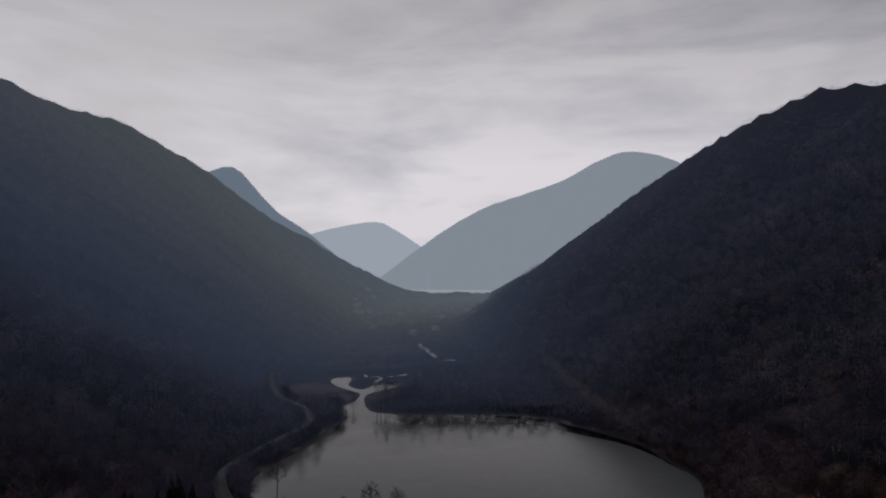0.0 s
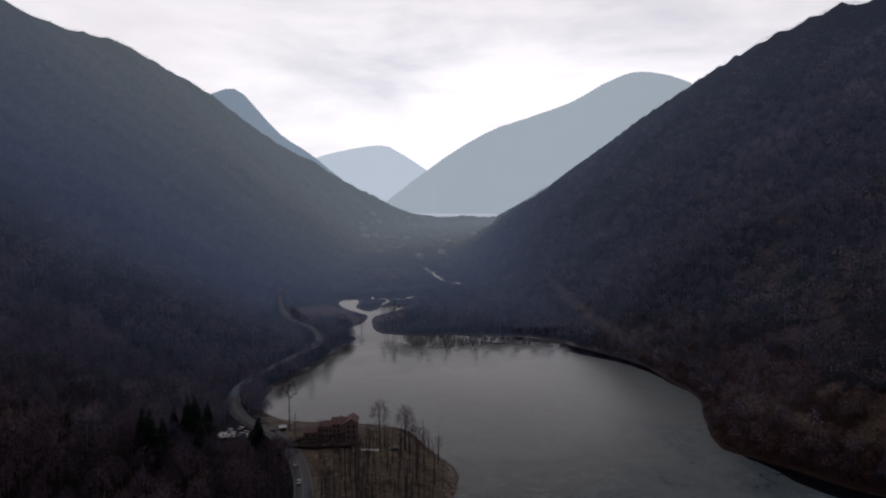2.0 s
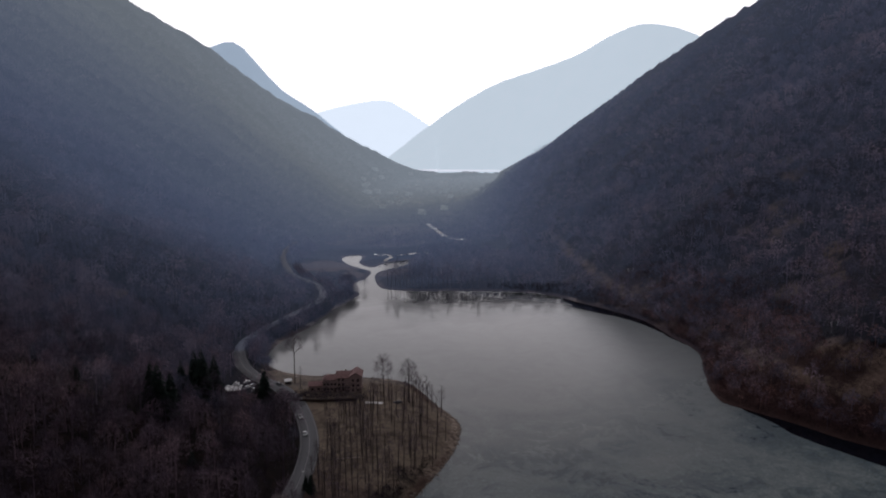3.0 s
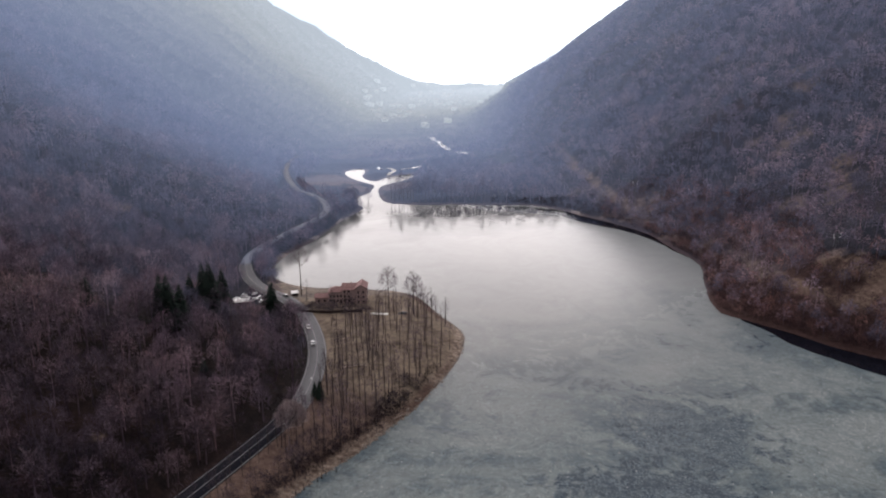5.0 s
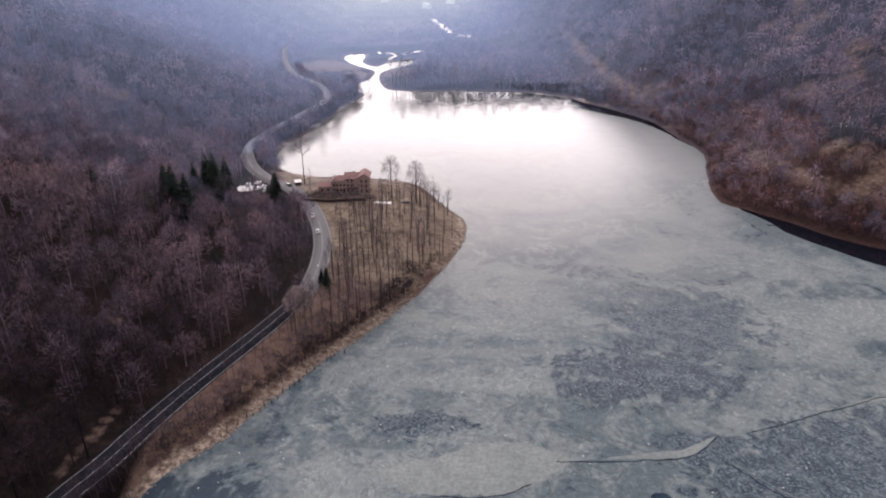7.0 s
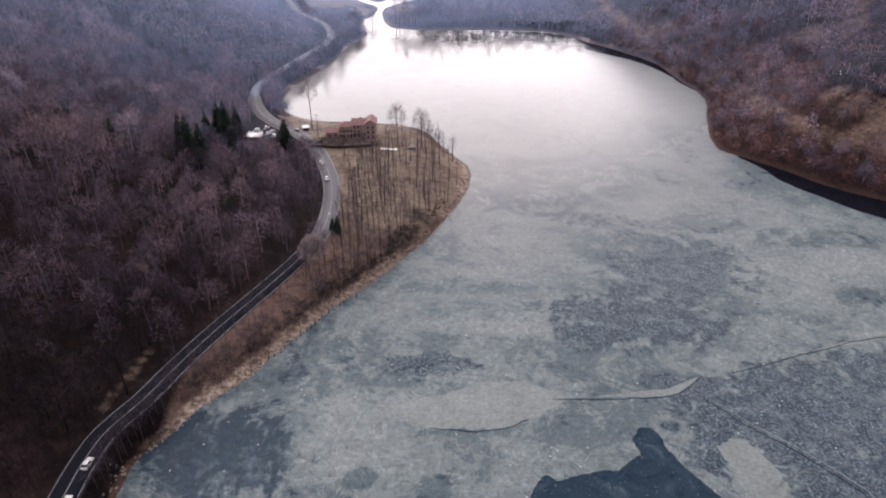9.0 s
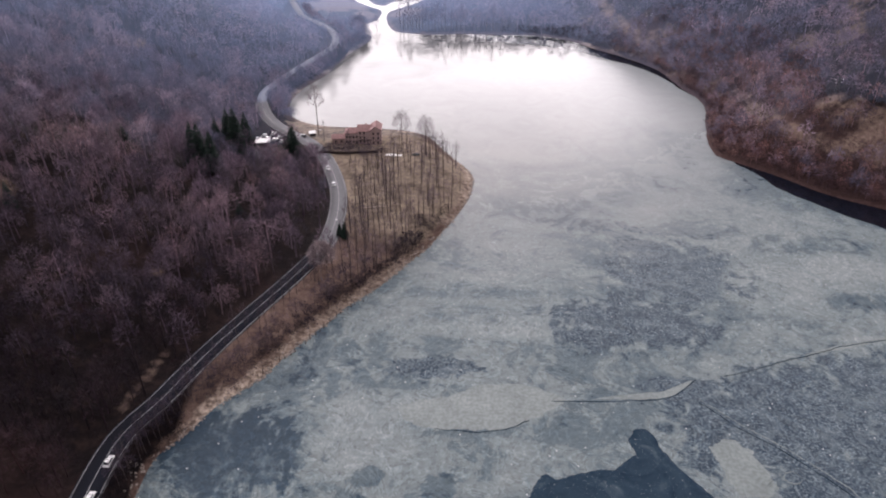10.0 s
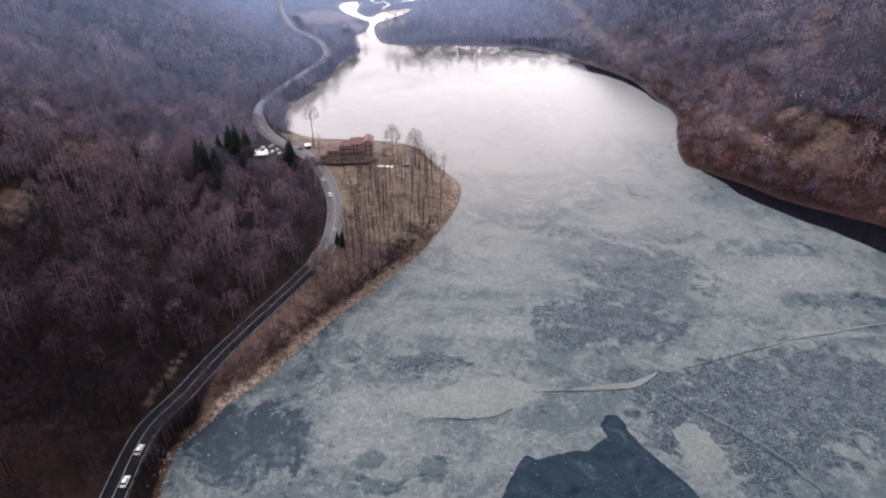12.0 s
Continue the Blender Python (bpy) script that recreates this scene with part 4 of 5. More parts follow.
z, ds, dr = land(x, y)
m = (ds > 2.5) & (ds < 62) & (near_line(x, y, TRACK)[0] > 6) & (meadow_at(x, y) + 0.5 * waves(x, y, 7, 3) < 0.6)
forest("bank_wood", "young leafless ruddy wood over the east shore", MID_TREES, x[m], y[m], z[m], BANK_TWIGS, 0.35, 0.85)

# low brush crowding the east shore
side = glide(SHORE_EAST[6:20], 1.0)
pick = wood_rng.randint(len(side), size=1100)
ex, ey = side[pick, 0] + wood_rng.uniform(0, 20, 1100), side[pick, 1] + wood_rng.uniform(-4, 12, 1100)
ez, ds, dr = land(ex, ey)
m = (ds > 2.2) & (ds < 18)
forest("shore_brush", "ruddy leafless brush crowding the east shore", SCRUB, ex[m], ey[m], ez[m], RUDDY_TWIGS, 0.7, 1.9)

# ---------------------------------------------------------------- helpers for things
def part(name, bm, material, parent, label=""):
    """One mesh object under a thing or a part, out of a bmesh."""
    me = bpy.data.meshes.new(name)
    bm.to_mesh(me)
    bm.free()
    me.materials.append(material)
    ob = new(name, me)
    ob.parent = parent
    return tagged(ob, label) if label else ob


def thing(name, label, category, group="", at=None):
    ob = new(name)
    ob.empty_display_size = 0.2
    if at is not None:
        ob.matrix_world = at
    return tagged(ob, label, category, group)


def box(bm, x, y, z, w, d, h, bevel=0.0):
    """A block with its base centre at x, y, z."""
    made = bmesh.ops.create_cube(bm, size=1.0, matrix=Matrix.LocRotScale((x, y, z + h / 2), None, (w, d, h)))
    if bevel:
        edges = list({e for v in made["verts"] for e in v.link_edges})
        bmesh.ops.bevel(bm, geom=edges, offset=bevel, segments=2, affect="EDGES", profile=0.6)
    return bm


def tube(bm, p, q, r0, r1, sides=8):
    p, q = Vector(p), Vector(q)
    turn = (q - p).to_track_quat("Z", "Y").to_matrix().to_4x4()
    bmesh.ops.create_cone(bm, cap_ends=True, segments=sides, radius1=r0, radius2=r1, depth=(q - p).length, matrix=Matrix.Translation((p + q) / 2) @ turn)
    return bm


def prism(bm, outline, y0, y1):
    """A solid with an outline in x and z, drawn out along y."""
    a = [bm.verts.new((x, y0, z)) for x, z in outline]
    b = [bm.verts.new((x, y1, z)) for x, z in outline]
    bm.faces.new(a)
    bm.faces.new(b[::-1])
    for k in range(len(a)):
        j = (k + 1) % len(a)
        bm.faces.new((a[k], b[k], b[j], a[j]))
    bmesh.ops.recalc_face_normals(bm, faces=bm.faces[:])
    return bm


def level_at(x, y):
    return float(land(np.array([x]), np.array([y]))[0][0])


PLASTER = plain("pinkish_plaster", (0.37, 0.275, 0.265), 0.9, 0.1)
PALE_WALL = plain("pale_plaster", (0.42, 0.39, 0.36), 0.9, 0.1)
ROOF_TILE = plain("red_brown_roof_tiles", (0.24, 0.145, 0.14), 0.85, 0.15, vary=0.4, scale=1.2)
DARK_WOOD = plain("dark_weathered_timber", (0.045, 0.032, 0.028), 0.85, 0.2)
PANE = plain("dark_window_glass", (0.015, 0.018, 0.022), 0.08, 0.6)
WHITE = plain("white_car_paint", (0.72, 0.72, 0.72), 0.3, 0.6, vary=0.04)
SILVER = plain("silver_car_paint", (0.38, 0.39, 0.40), 0.3, 0.6, 0.4, vary=0.05)
DARK_PAINT = plain("dark_car_paint", (0.03, 0.032, 0.038), 0.3, 0.6, vary=0.05)
RUBBER = plain("black_rubber", (0.015, 0.015, 0.016), 0.8, 0.2)
STEEL = plain("galvanised_steel", (0.10, 0.10, 0.105), 0.6, 0.4, 0.3)
WHITE_SHEET = plain("white_sheet_roof", (0.74, 0.73, 0.72), 0.6, 0.3, vary=0.12)
STONE = plain("shore_boulders", (0.20, 0.17, 0.15), 0.9, 0.2, vary=0.45, scale=1.0)


# ---------------------------------------------------------------- house on the peninsula
def window(parent, x, y, z, w, h, axis, out, frame_tone=None, pane_tone=None):
    """A framed window set into a wall that faces along x or y."""
    bm = bmesh.new()
    size = (w, 0.10, h) if axis == "y" else (0.10, w, h)
    box(bm, 0, 0, 0, *size)
    win = part("window", bm, frame_tone or DARK_WOOD, parent)
    win.location = (x, y, z)
    bm = bmesh.new()
    size = (w - 0.3, 0.06, h - 0.3) if axis == "y" else (0.06, w - 0.3, h - 0.3)
    shift = (0, 0.04 * out, 0.15) if axis == "y" else (0.04 * out, 0, 0.15)
    box(bm, *shift, *size)
    part("pane", bm, pane_tone or PANE, win)


def gable(parent, name, x, y, z, w, d, rise, over, material, along="x"):
    """A pitched roof with eaves; its ridge runs along x or y."""
    bm = bmesh.new()
    half = (d if along == "x" else w) / 2 + over
    length = (w if along == "x" else d) / 2 + over
    drop = rise * over / (half - over)
    prism(bm, [(-half, -drop), (0, rise), (half, -drop), (half, -drop + 0.25), (0, rise + 0.3), (-half, -drop + 0.25)], -length, length)
    roof = part(name, bm, material, parent)
    roof.matrix_basis = pose(x, y, z, 0, 0, 90 if along == "x" else 0)
    return roof


def lake_house():
    base = level_at(-68, 346) - 0.3
    house = thing("house", "large pinkish three-storey lakeside house with red-brown tiled roofs", "house", at=pose(-64.2, 349, base, 0, 0, 4) @ Matrix.Diagonal((0.8, 0.8, 0.9, 1)))
    # high block with its gable to the lake meadow, a long main wing and a lower hipped end
    bm = bmesh.new()
    box(bm, 7.6, -0.4, 0, 7.4, 12, 10.2)
    part("wall", bm, PLASTER, house, "pinkish plaster walls of the high block")
    bm = bmesh.new()
    prism(bm, [(-3.7, 0), (3.7, 0), (0, 2.0)], -6.0, 6.0)
    part("gable_wall", bm, PLASTER, house).matrix_basis = pose(7.6, -0.4, 10.2)
    gable(house, "roof", 7.6, -0.4, 10.3, 7.4, 12, 2.1, 0.7, ROOF_TILE, "y")
    bm = bmesh.new()
    box(bm, -0.6, 0.2, 0, 9.0, 10, 9.0)
    part("main_wall", bm, PLASTER, house)
    gable(house, "main_roof", -0.6, 0.2, 9.05, 9.4, 10, 2.6, 0.6, ROOF_TILE, "x")
    bm = bmesh.new()
    box(bm, -9.8, 0.6, 0, 9.4, 9, 7.4)
    part("wing_wall", bm, PLASTER, house)
    bm = bmesh.new()
    low = [bm.verts.new(p) for p in ((-15.1, -4.5, 7.4), (-4.6, -4.5, 7.4), (-4.6, 5.7, 7.4), (-15.1, 5.7, 7.4))]
    crest = [bm.verts.new((-11.2, 0.6, 9.8)), bm.verts.new((-4.6, 0.6, 9.8))]
    for ring in ((low[0], low[1], crest[1], crest[0]), (low[2], low[3], crest[0], crest[1]), (low[3], low[0], crest[0]), (low[1], low[2], crest[1]), tuple(low[::-1])):
        bm.faces.new(ring)
    part("wing_roof", bm, ROOF_TILE, house, "hipped red-brown tiled roof")
    bm = bmesh.new()
    box(bm, 0.5, 1.2, 10.4, 0.8, 0.8, 2.0, 0.05)
    box(bm, 0.5, 1.2, 12.4, 1.0, 1.0, 0.15)
    part("chimney", bm, PLASTER, house)
    bm = bmesh.new()
    box(bm, -0.6, -5.6, 3.0, 8.6, 1.5, 0.18)
    for k in range(10):
        box(bm, -4.8 + k * 0.92, -6.25, 3.18, 0.08, 0.08, 0.95)
    box(bm, -0.6, -6.25, 4.1, 8.6, 0.1, 0.1)
    part("balcony", bm, DARK_WOOD, house, "dark timber balcony")
    for floor in range(3):
        for k in range(4):
            window(house, (-3.6, -0.8, 5.9, 9.3)[k], -4.83 if k < 2 else -6.43, 1.0 + 3.0 * floor, 1.2, 1.5, "y", -1)
            if k < 3:
                window(house, 11.33, -3.6 + k * 3.4, 1.0 + 3.0 * floor, 1.2, 1.6, "x", 1)
    for floor in range(2):
        for k in range(4):
            window(house, -13.4 + k * 2.4, -3.93, 1.0 + 3.0 * floor, 1.3, 1.5, "y", -1)
    bm = bmesh.new()
    box(bm, -6.4, -4.0, 0, 1.2, 0.14, 2.1)
    part("door", bm, DARK_WOOD, house, "dark timber door")
    # low annex towards the road
    annex = thing("annex", "low timber annex with a red-brown roof beside the house", "outbuilding", at=pose(-80, 348, level_at(-80, 348) - 0.2, 0, 0, 8))
    bm = bmesh.new()
    box(bm, 0, 0, 0, 7, 6, 3.4)
    part("wall", bm, PLASTER, annex)
    gable(annex, "roof", 0, 0, 3.45, 7, 6, 1.3, 0.5, ROOF_TILE, "x")
    window(annex, -1.6, -3.03, 1.0, 1.2, 1.2, "y", -1)
    window(annex, 1.6, -3.03, 1.0, 1.2, 1.2, "y", -1)


lake_house()


def low_wall(name, label, points, height, thick, material):
    """A wall that follows the ground in short lengths."""
    line = glide(points, 2.0)
    wall = thing(name, label, "wall", at=pose(0, 0, 0))
    bm = bmesh.new()
    for (ax, ay), (bx, by) in zip(line, line[1:]):
        z = level_at((ax + bx) / 2, (ay + by) / 2)
        turn = math.degrees(math.atan2(by - ay, bx - ax))
        m = pose((ax + bx) / 2, (ay + by) / 2, z - 0.3 + (height + 0.3) / 2, 0, 0, turn) @ Matrix.Diagonal((math.hypot(bx - ax, by - ay) * 1.02, thick, height + 0.3, 1))
        bmesh.ops.create_cube(bm, size=1.0, matrix=m)
    part("masonry", bm, material, wall)


low_wall("garden_wall", "dark hedge-lined garden wall in front of the house", [(-88, 331), (-74, 330.5), (-56, 333)], 1.3, 0.6, DARK_WOOD)


# ---------------------------------------------------------------- shed, landing stage and small things by the water
def shed(x, y, turn, w, d, h, label):
    ob = thing("shed", label, "shed", at=pose(x, y, level_at(x, y) - 0.2, 0, 0, turn))
    bm = bmesh.new()
    box(bm, 0, 0, 0, w, d, h, 0.03)
    part("wall", bm, DARK_WOOD, ob)
    bm = bmesh.new()
    prism(bm, [(-d / 2 - 0.4, h), (d / 2 + 0.4, h + 0.7), (d / 2 + 0.4, h + 0.85), (-d / 2 - 0.4, h + 0.15)], -w / 2 - 0.4, w / 2 + 0.4)
    roof = part("roof", bm, WHITE_SHEET, ob, "white sheet roof")
    roof.matrix_basis = pose(0, 0, 0, 0, 0, 90)
    bm = bmesh.new()
    box(bm, 0, -d / 2 - 0.03, 0, 1.0, 0.06, 2.0)
    part("door", bm, DARK_WOOD, ob)
    return ob


shed(-123, 341, 12, 8, 4, 2.4, "low dark shed with a bright white sheet roof")
shed(-97.5, 357, 20, 3.2, 2.2, 1.9, "small kiosk with a white roof by the road")
bench_deck = thing("deck", "pale flat timber deck on the meadow", "deck", at=pose(-46, 330.5, level_at(-46, 330.5), 0, 0, -4))
for k in range(12):
    bm = bmesh.new()
    box(bm, -4.2 + k * 0.76, 0, 0.12, 0.7, 2.2, 0.06)
    part("plank", bm, WHITE_SHEET, bench_deck)
for sx in (-4, 0, 4):
    bm = bmesh.new()
    box(bm, sx, 0, -0.3, 0.15, 2.0, 0.42)
    part("joist", bm, DARK_WOOD, bench_deck)
shelter = thing("boat_cover", "dark tarpaulin-covered boat on the grass", "boat", at=pose(-34, 333, level_at(-34, 333), 0, 0, 15))
bm = bmesh.new()
bmesh.ops.create_uvsphere(bm, u_segments=16, v_segments=8, radius=1.0)
for v in bm.verts:
    v.co = Vector((v.co.x * 2.6, v.co.y * 1.2 * (1 - 0.25 * abs(v.co.x)), max(v.co.z, -0.1) * 1.1 + 0.1))
part("cover", bm, DARK_PAINT, shelter)
bm = bmesh.new()
box(bm, 0, 0, -0.3, 4.4, 1.5, 0.5, 0.1)
part("hull", bm, DARK_WOOD, shelter)


# ---------------------------------------------------------------- cars
def car(paint, label):
    ob = thing("car", label, "car", "cars on the lake road")
    bm = bmesh.new()
    prism(bm, [(-2.1, 0.35), (2.05, 0.35), (2.12, 0.6), (1.95, 0.86), (1.0, 0.98), (-1.35, 1.0), (-2.05, 0.92), (-2.15, 0.6)], -0.86, 0.86)
    bmesh.ops.bevel(bm, geom=bm.edges[:], offset=0.07, segments=2, affect="EDGES")
    body = part("body", bm, paint, ob)
    bm = bmesh.new()
    prism(bm, [(1.02, 0.97), (0.35, 1.44), (-1.0, 1.46), (-1.7, 0.98)], -0.74, 0.74)
    for v in bm.verts:
        if v.co.z > 1.2:
            v.co.y *= 0.82
    part("windows", bm, PANE, body, "dark tinted windows")
    bm = bmesh.new()
    prism(bm, [(0.42, 1.44), (0.3, 1.5), (-0.95, 1.52), (-1.1, 1.44)], -0.63, 0.63)
    part("car_roof", bm, paint, body)
    for sx in (-1.32, 1.3):
        for sy in (-0.8, 0.8):
            bm = bmesh.new()
            tube(bm, (sx, sy - 0.1, 0.33), (sx, sy + 0.1, 0.33), 0.33, 0.33, 14)
            wheel = part("wheel", bm, RUBBER, ob)
            bm = bmesh.new()
            side = 0.105 if sy > 0 else -0.105
            tube(bm, (sx, sy + side - 0.01, 0.33), (sx, sy + side + 0.01, 0.33), 0.2, 0.2, 10)
            part("rim", bm, STEEL, wheel)
    for sy in (-0.6, 0.6):
        bm = bmesh.new()
        box(bm, 2.06, sy, 0.66, 0.1, 0.36, 0.14, 0.02)
        part("headlight", bm, PALE_WALL, body)
        bm = bmesh.new()
        box(bm, -2.1, sy, 0.72, 0.08, 0.32, 0.14, 0.02)
        part("tail_light", bm, ROOF_TILE, body)
    return ob


def road_place(y_at, offset, back=False):
    """A pose on the road near a northing, offset metres to the left of its middle."""
    k = int(np.argmin(np.abs(ROAD[:150, 1] - y_at)))
    d = ROAD[k + 1] - ROAD[k - 1]
    d = d / np.hypot(*d)
    p = ROAD[k] + np.array([-d[1], d[0]]) * offset
    return pose(p[0], p[1], 5.0, 0, 0, math.degrees(math.atan2(d[1], d[0])) + (180 if back else 0))


white_car = car(WHITE, "white hatchback driving along the lake road")
white_car.matrix_basis = road_place(109, -1.9)
copy_thing(white_car, road_place(95, -1.9))
copy_thing(white_car, road_place(309, 1.8, True))
silver_car = car(SILVER, "silver hatchback on the bend of the lake road")
silver_car.matrix_basis = road_place(291, 1.8, True)
dark_car = car(DARK_PAINT, "dark hatchback on the lake road")
dark_car.matrix_basis = road_place(392, -1.8)
parked = car(WHITE, "white car parked beside the shed")
parked.matrix_basis = pose(-118, 349, level_at(-118, 349), 0, 0, 60)
for px, py, turn in ((-123, 351, 70), (-128, 349, 40), (-113, 346, 75), (-116, 352, 65), (-126, 355, 75), (-121, 358, 70)):
    copy_thing(parked if px < -120 else silver_car, pose(px, py, level_at(px, py), 0, 0, turn))


# ---------------------------------------------------------------- guard rails, lamps, pylons
def guard_rail(label, k0, k1, offset):
    rail = thing("guard_rail", label, "guard rail", at=pose(0, 0, 0))
    line = ROAD[k0:k1]
    d = np.gradient(line, axis=0)
    side = np.stack([-d[:, 1], d[:, 0]], -1) / np.linalg.norm(d, axis=1)[:, None]
    line = line + side * offset
    bm = bmesh.new()
    for (ax, ay), (bx, by) in zip(line, line[1:]):
        turn = math.degrees(math.atan2(by - ay, bx - ax))
        m = pose((ax + bx) / 2, (ay + by) / 2, 5.62, 0, 0, turn) @ Matrix.Diagonal((math.hypot(bx - ax, by - ay) * 1.03, 0.07, 0.31, 1))
        bmesh.ops.create_cube(bm, size=1.0, matrix=m)
    part("beam", bm, STEEL, rail)
    bm = bmesh.new()
    box(bm, 0, 0, -0.7, 0.1, 0.14, 1.45)
    post = part("post", bm, STEEL, rail)
    for x, y in line[1:]:
        p = post.copy()
        scene.collection.objects.link(p)
        p.location = (x, y, 5.0)
    post.location = (*line[0], 5.0)


near_k = int(np.argmin(np.hypot(ROAD[:, 0] + 103, ROAD[:, 1] - 88)))
bend_k = int(np.argmin(np.hypot(ROAD[:, 0] + 70, ROAD[:, 1] - 212)))
far_k = int(np.argmin(np.hypot(ROAD[:, 0] + 131, ROAD[:, 1] - 378)))
end_k = int(np.argmin(np.hypot(ROAD[:, 0] + 124, ROAD[:, 1] - 525)))
guard_rail("low steel guard rail on the lake side of the road", near_k, bend_k, -4.7)
guard_rail("steel guard rail round the bay of the lake", far_k, end_k, -4.7)


def street_lamp(x, y, turn):
    z = level_at(x, y)
    lamp = thing("street_lamp", "tall grey street lamp with a pale head by the road", "street lamp", "street lamps", pose(x, y, z, 0, 0, turn))
    bm = bmesh.new()
    tube(bm, (0, 0, -0.5), (0, 0, 8.2), 0.1, 0.06)
    part("pole", bm, STEEL, lamp)
    bm = bmesh.new()
    tube(bm, (0, 0, 8.1), (1.5, 0, 8.6), 0.05, 0.04)
    part("arm", bm, STEEL, lamp)
    bm = bmesh.new()
    box(bm, 1.8, 0, 8.55, 0.9, 0.35, 0.16, 0.05)
    part("lamp_head", bm, WHITE_SHEET, lamp)
    return lamp


lamp_one = street_lamp(-61.5, 205, 150)
copy_thing(lamp_one, pose(-59, 238, level_at(-59, 238), 0, 0, 170))
copy_thing(lamp_one, pose(-88, 345, level_at(-88, 345), 0, 0, 200))


def pylon(x, y, top):
    z = level_at(x, y)
    ob = thing("pylon", "slender steel power-line pylon with pale insulators above the trees", "pylon", "pylons of the power line", pose(x, y, z, 0, 0, 20))
    h = top - z
    bm = bmesh.new()
    for sx, sy in ((-1, -1), (1, -1), (1, 1), (-1, 1)):
        tube(bm, (sx * 1.1, sy * 1.1, -0.5), (sx * 0.25, sy * 0.25, h), 0.08, 0.06, 5)
    for k in range(8):
        a, b = 1.1 - 0.85 * k / 8, 1.1 - 0.85 * (k + 1) / 8
        za, zb = h * k / 8, h * (k + 1) / 8
        for sx, sy, tx, ty in ((-1, -1, 1, -1), (1, -1, 1, 1), (1, 1, -1, 1), (-1, 1, -1, -1)):
            tube(bm, (sx * a, sy * a, za), (tx * b, ty * b, zb), 0.04, 0.04, 4)
    part("mast", bm, STEEL, ob)
    for lift, reach in ((0.6, 2.6), (2.2, 2.0)):
        bm = bmesh.new()
        tube(bm, (-reach, 0, h - lift), (reach, 0, h - lift), 0.08, 0.08, 5)
        part("cross_arm", bm, STEEL, ob)
        for s in (-1, 1):
            bm = bmesh.new()
            tube(bm, (s * reach, 0, h - lift - 0.9), (s * reach, 0, h - lift), 0.16, 0.16, 8)
            part("insulator", bm, WHITE_SHEET, ob)
    return ob


PYLONS = [(206, 371, 40), (143, 574, 33)]
for px, py, top in PYLONS:
    pylon(px, py, top)
cable_curve = bpy.data.curves.new("power_cable", "CURVE")
cable_curve.dimensions, cable_curve.bevel_depth = "3D", 0.02
for off in (-2.2, 0.0, 2.2):
    spline = cable_curve.splines.new("POLY")
    run = [(300, 150, 60), *PYLONS, (90, 800, 40)]
    pts = []
    for (ax, ay, az), (bx, by, bz) in zip(run, run[1:]):
        for t in np.linspace(0, 1, 24, endpoint=False):
            pts.append((ax + (bx - ax) * t + off, ay + (by - ay) * t, az + (bz - az) * t - 16 * t * (1 - t) - 1.2, 1))
    spline.points.add(len(pts) - 1)
    for q, c in zip(spline.points, pts):
        q.co = c
cable_curve.materials.append(DARK_PAINT)
tagged(new("power_cable", cable_curve), "thin sagging power lines along the wooded slope", "power line", kind="structure")


# ---------------------------------------------------------------- trees of the peninsula and shore
def tree_kind(name, seed, height, spread_r, limbs, twigs, width, first, tone, label, bark=None):
    (wv, wf), (cv, cf) = bare_tree(seed, height, spread_r, limbs, twigs, width, 5, first, 0.0108)
    ob = thing(name, label, "tree", "bare trees by the lake")
    trunk = new("trunk", mesh_from("trunk", wv, wf, bark or BARK))
    trunk.parent = ob
    crown = new("crown", mesh_from("crown", cv, cf, tone, masks={"tone": np.full(len(cv), 0.4)}))
    crown.parent = ob
    return ob


KINDS = [tree_kind("tree", 300 + k, 15 + 1.5 * k, 2.3 + 0.15 * k, 11, 150, 0.04, 0.4, TWIGS, "slender leafless tree with a dark trunk on the meadow") for k in range(5)]
rng = np.random.RandomState(11)
SPOTS = [(-62, 202), (-56, 190), (-64, 204), (-50, 207), (-44, 207), (-39, 217), (-34, 224), (-47, 236), (-52, 236), (-24, 256), (-17, 266), (-13, 269), (-31, 240), (-45, 242), (-41, 259), (-57, 264),
         (-43, 334), (-39, 335), (-29, 337), (-26, 329), (-16, 328), (-11, 326)]
while len(SPOTS) < 140:
    px, py = rng.uniform(-72, -4), rng.uniform(205, 340)
    ok = bool(on_peninsula(np.array(px), np.array(py)))
    gap = min(math.hypot(px - a, py - b) for a, b in SPOTS)
    z0, ds, dr = land(np.array([px]), np.array([py]))
    if ok and gap > 2.4 and ds[0] > 5 and dr[0] > 8 and not (py > 322 and px < -30):
        SPOTS.append((px, py))
for n, (px, py) in enumerate(SPOTS):
    ob = KINDS[n % 5]
    m = pose(px, py, level_at(px, py), 0, 0, rng.uniform(0, 360))
    if n < 5:
        ob.matrix_basis = m
    else:
        copy_thing(ob, m)
tall = tree_kind("tree", 330, 33, 5.0, 18, 620, 0.05, 0.5, TWIGS, "tall leafless poplar standing before the bright bay")
tall.matrix_basis = pose(-94, 358, level_at(-94, 358))
low = tree_kind("tree", 331, 14, 2.6, 8, 120, 0.04, 0.3, TWIGS, "small leafless tree by the road beside the house")
low.matrix_basis = pose(-89, 350, level_at(-89, 350))
broad = tree_kind("tree", 332, 14, 5.2, 20, 2300, 0.10, 0.3, PALE_TWIGS, "broad pale-twigged leafless tree beside the road")
broad.matrix_basis = pose(-62.5, 211, level_at(-62.5, 211))
pair = tree_kind("tree", 333, 25, 5.2, 16, 760, 0.05, 0.45, TWIGS, "tall leafless tree at the tip of the meadow")
pair.matrix_basis = pose(-42, 338, level_at(-42, 338))
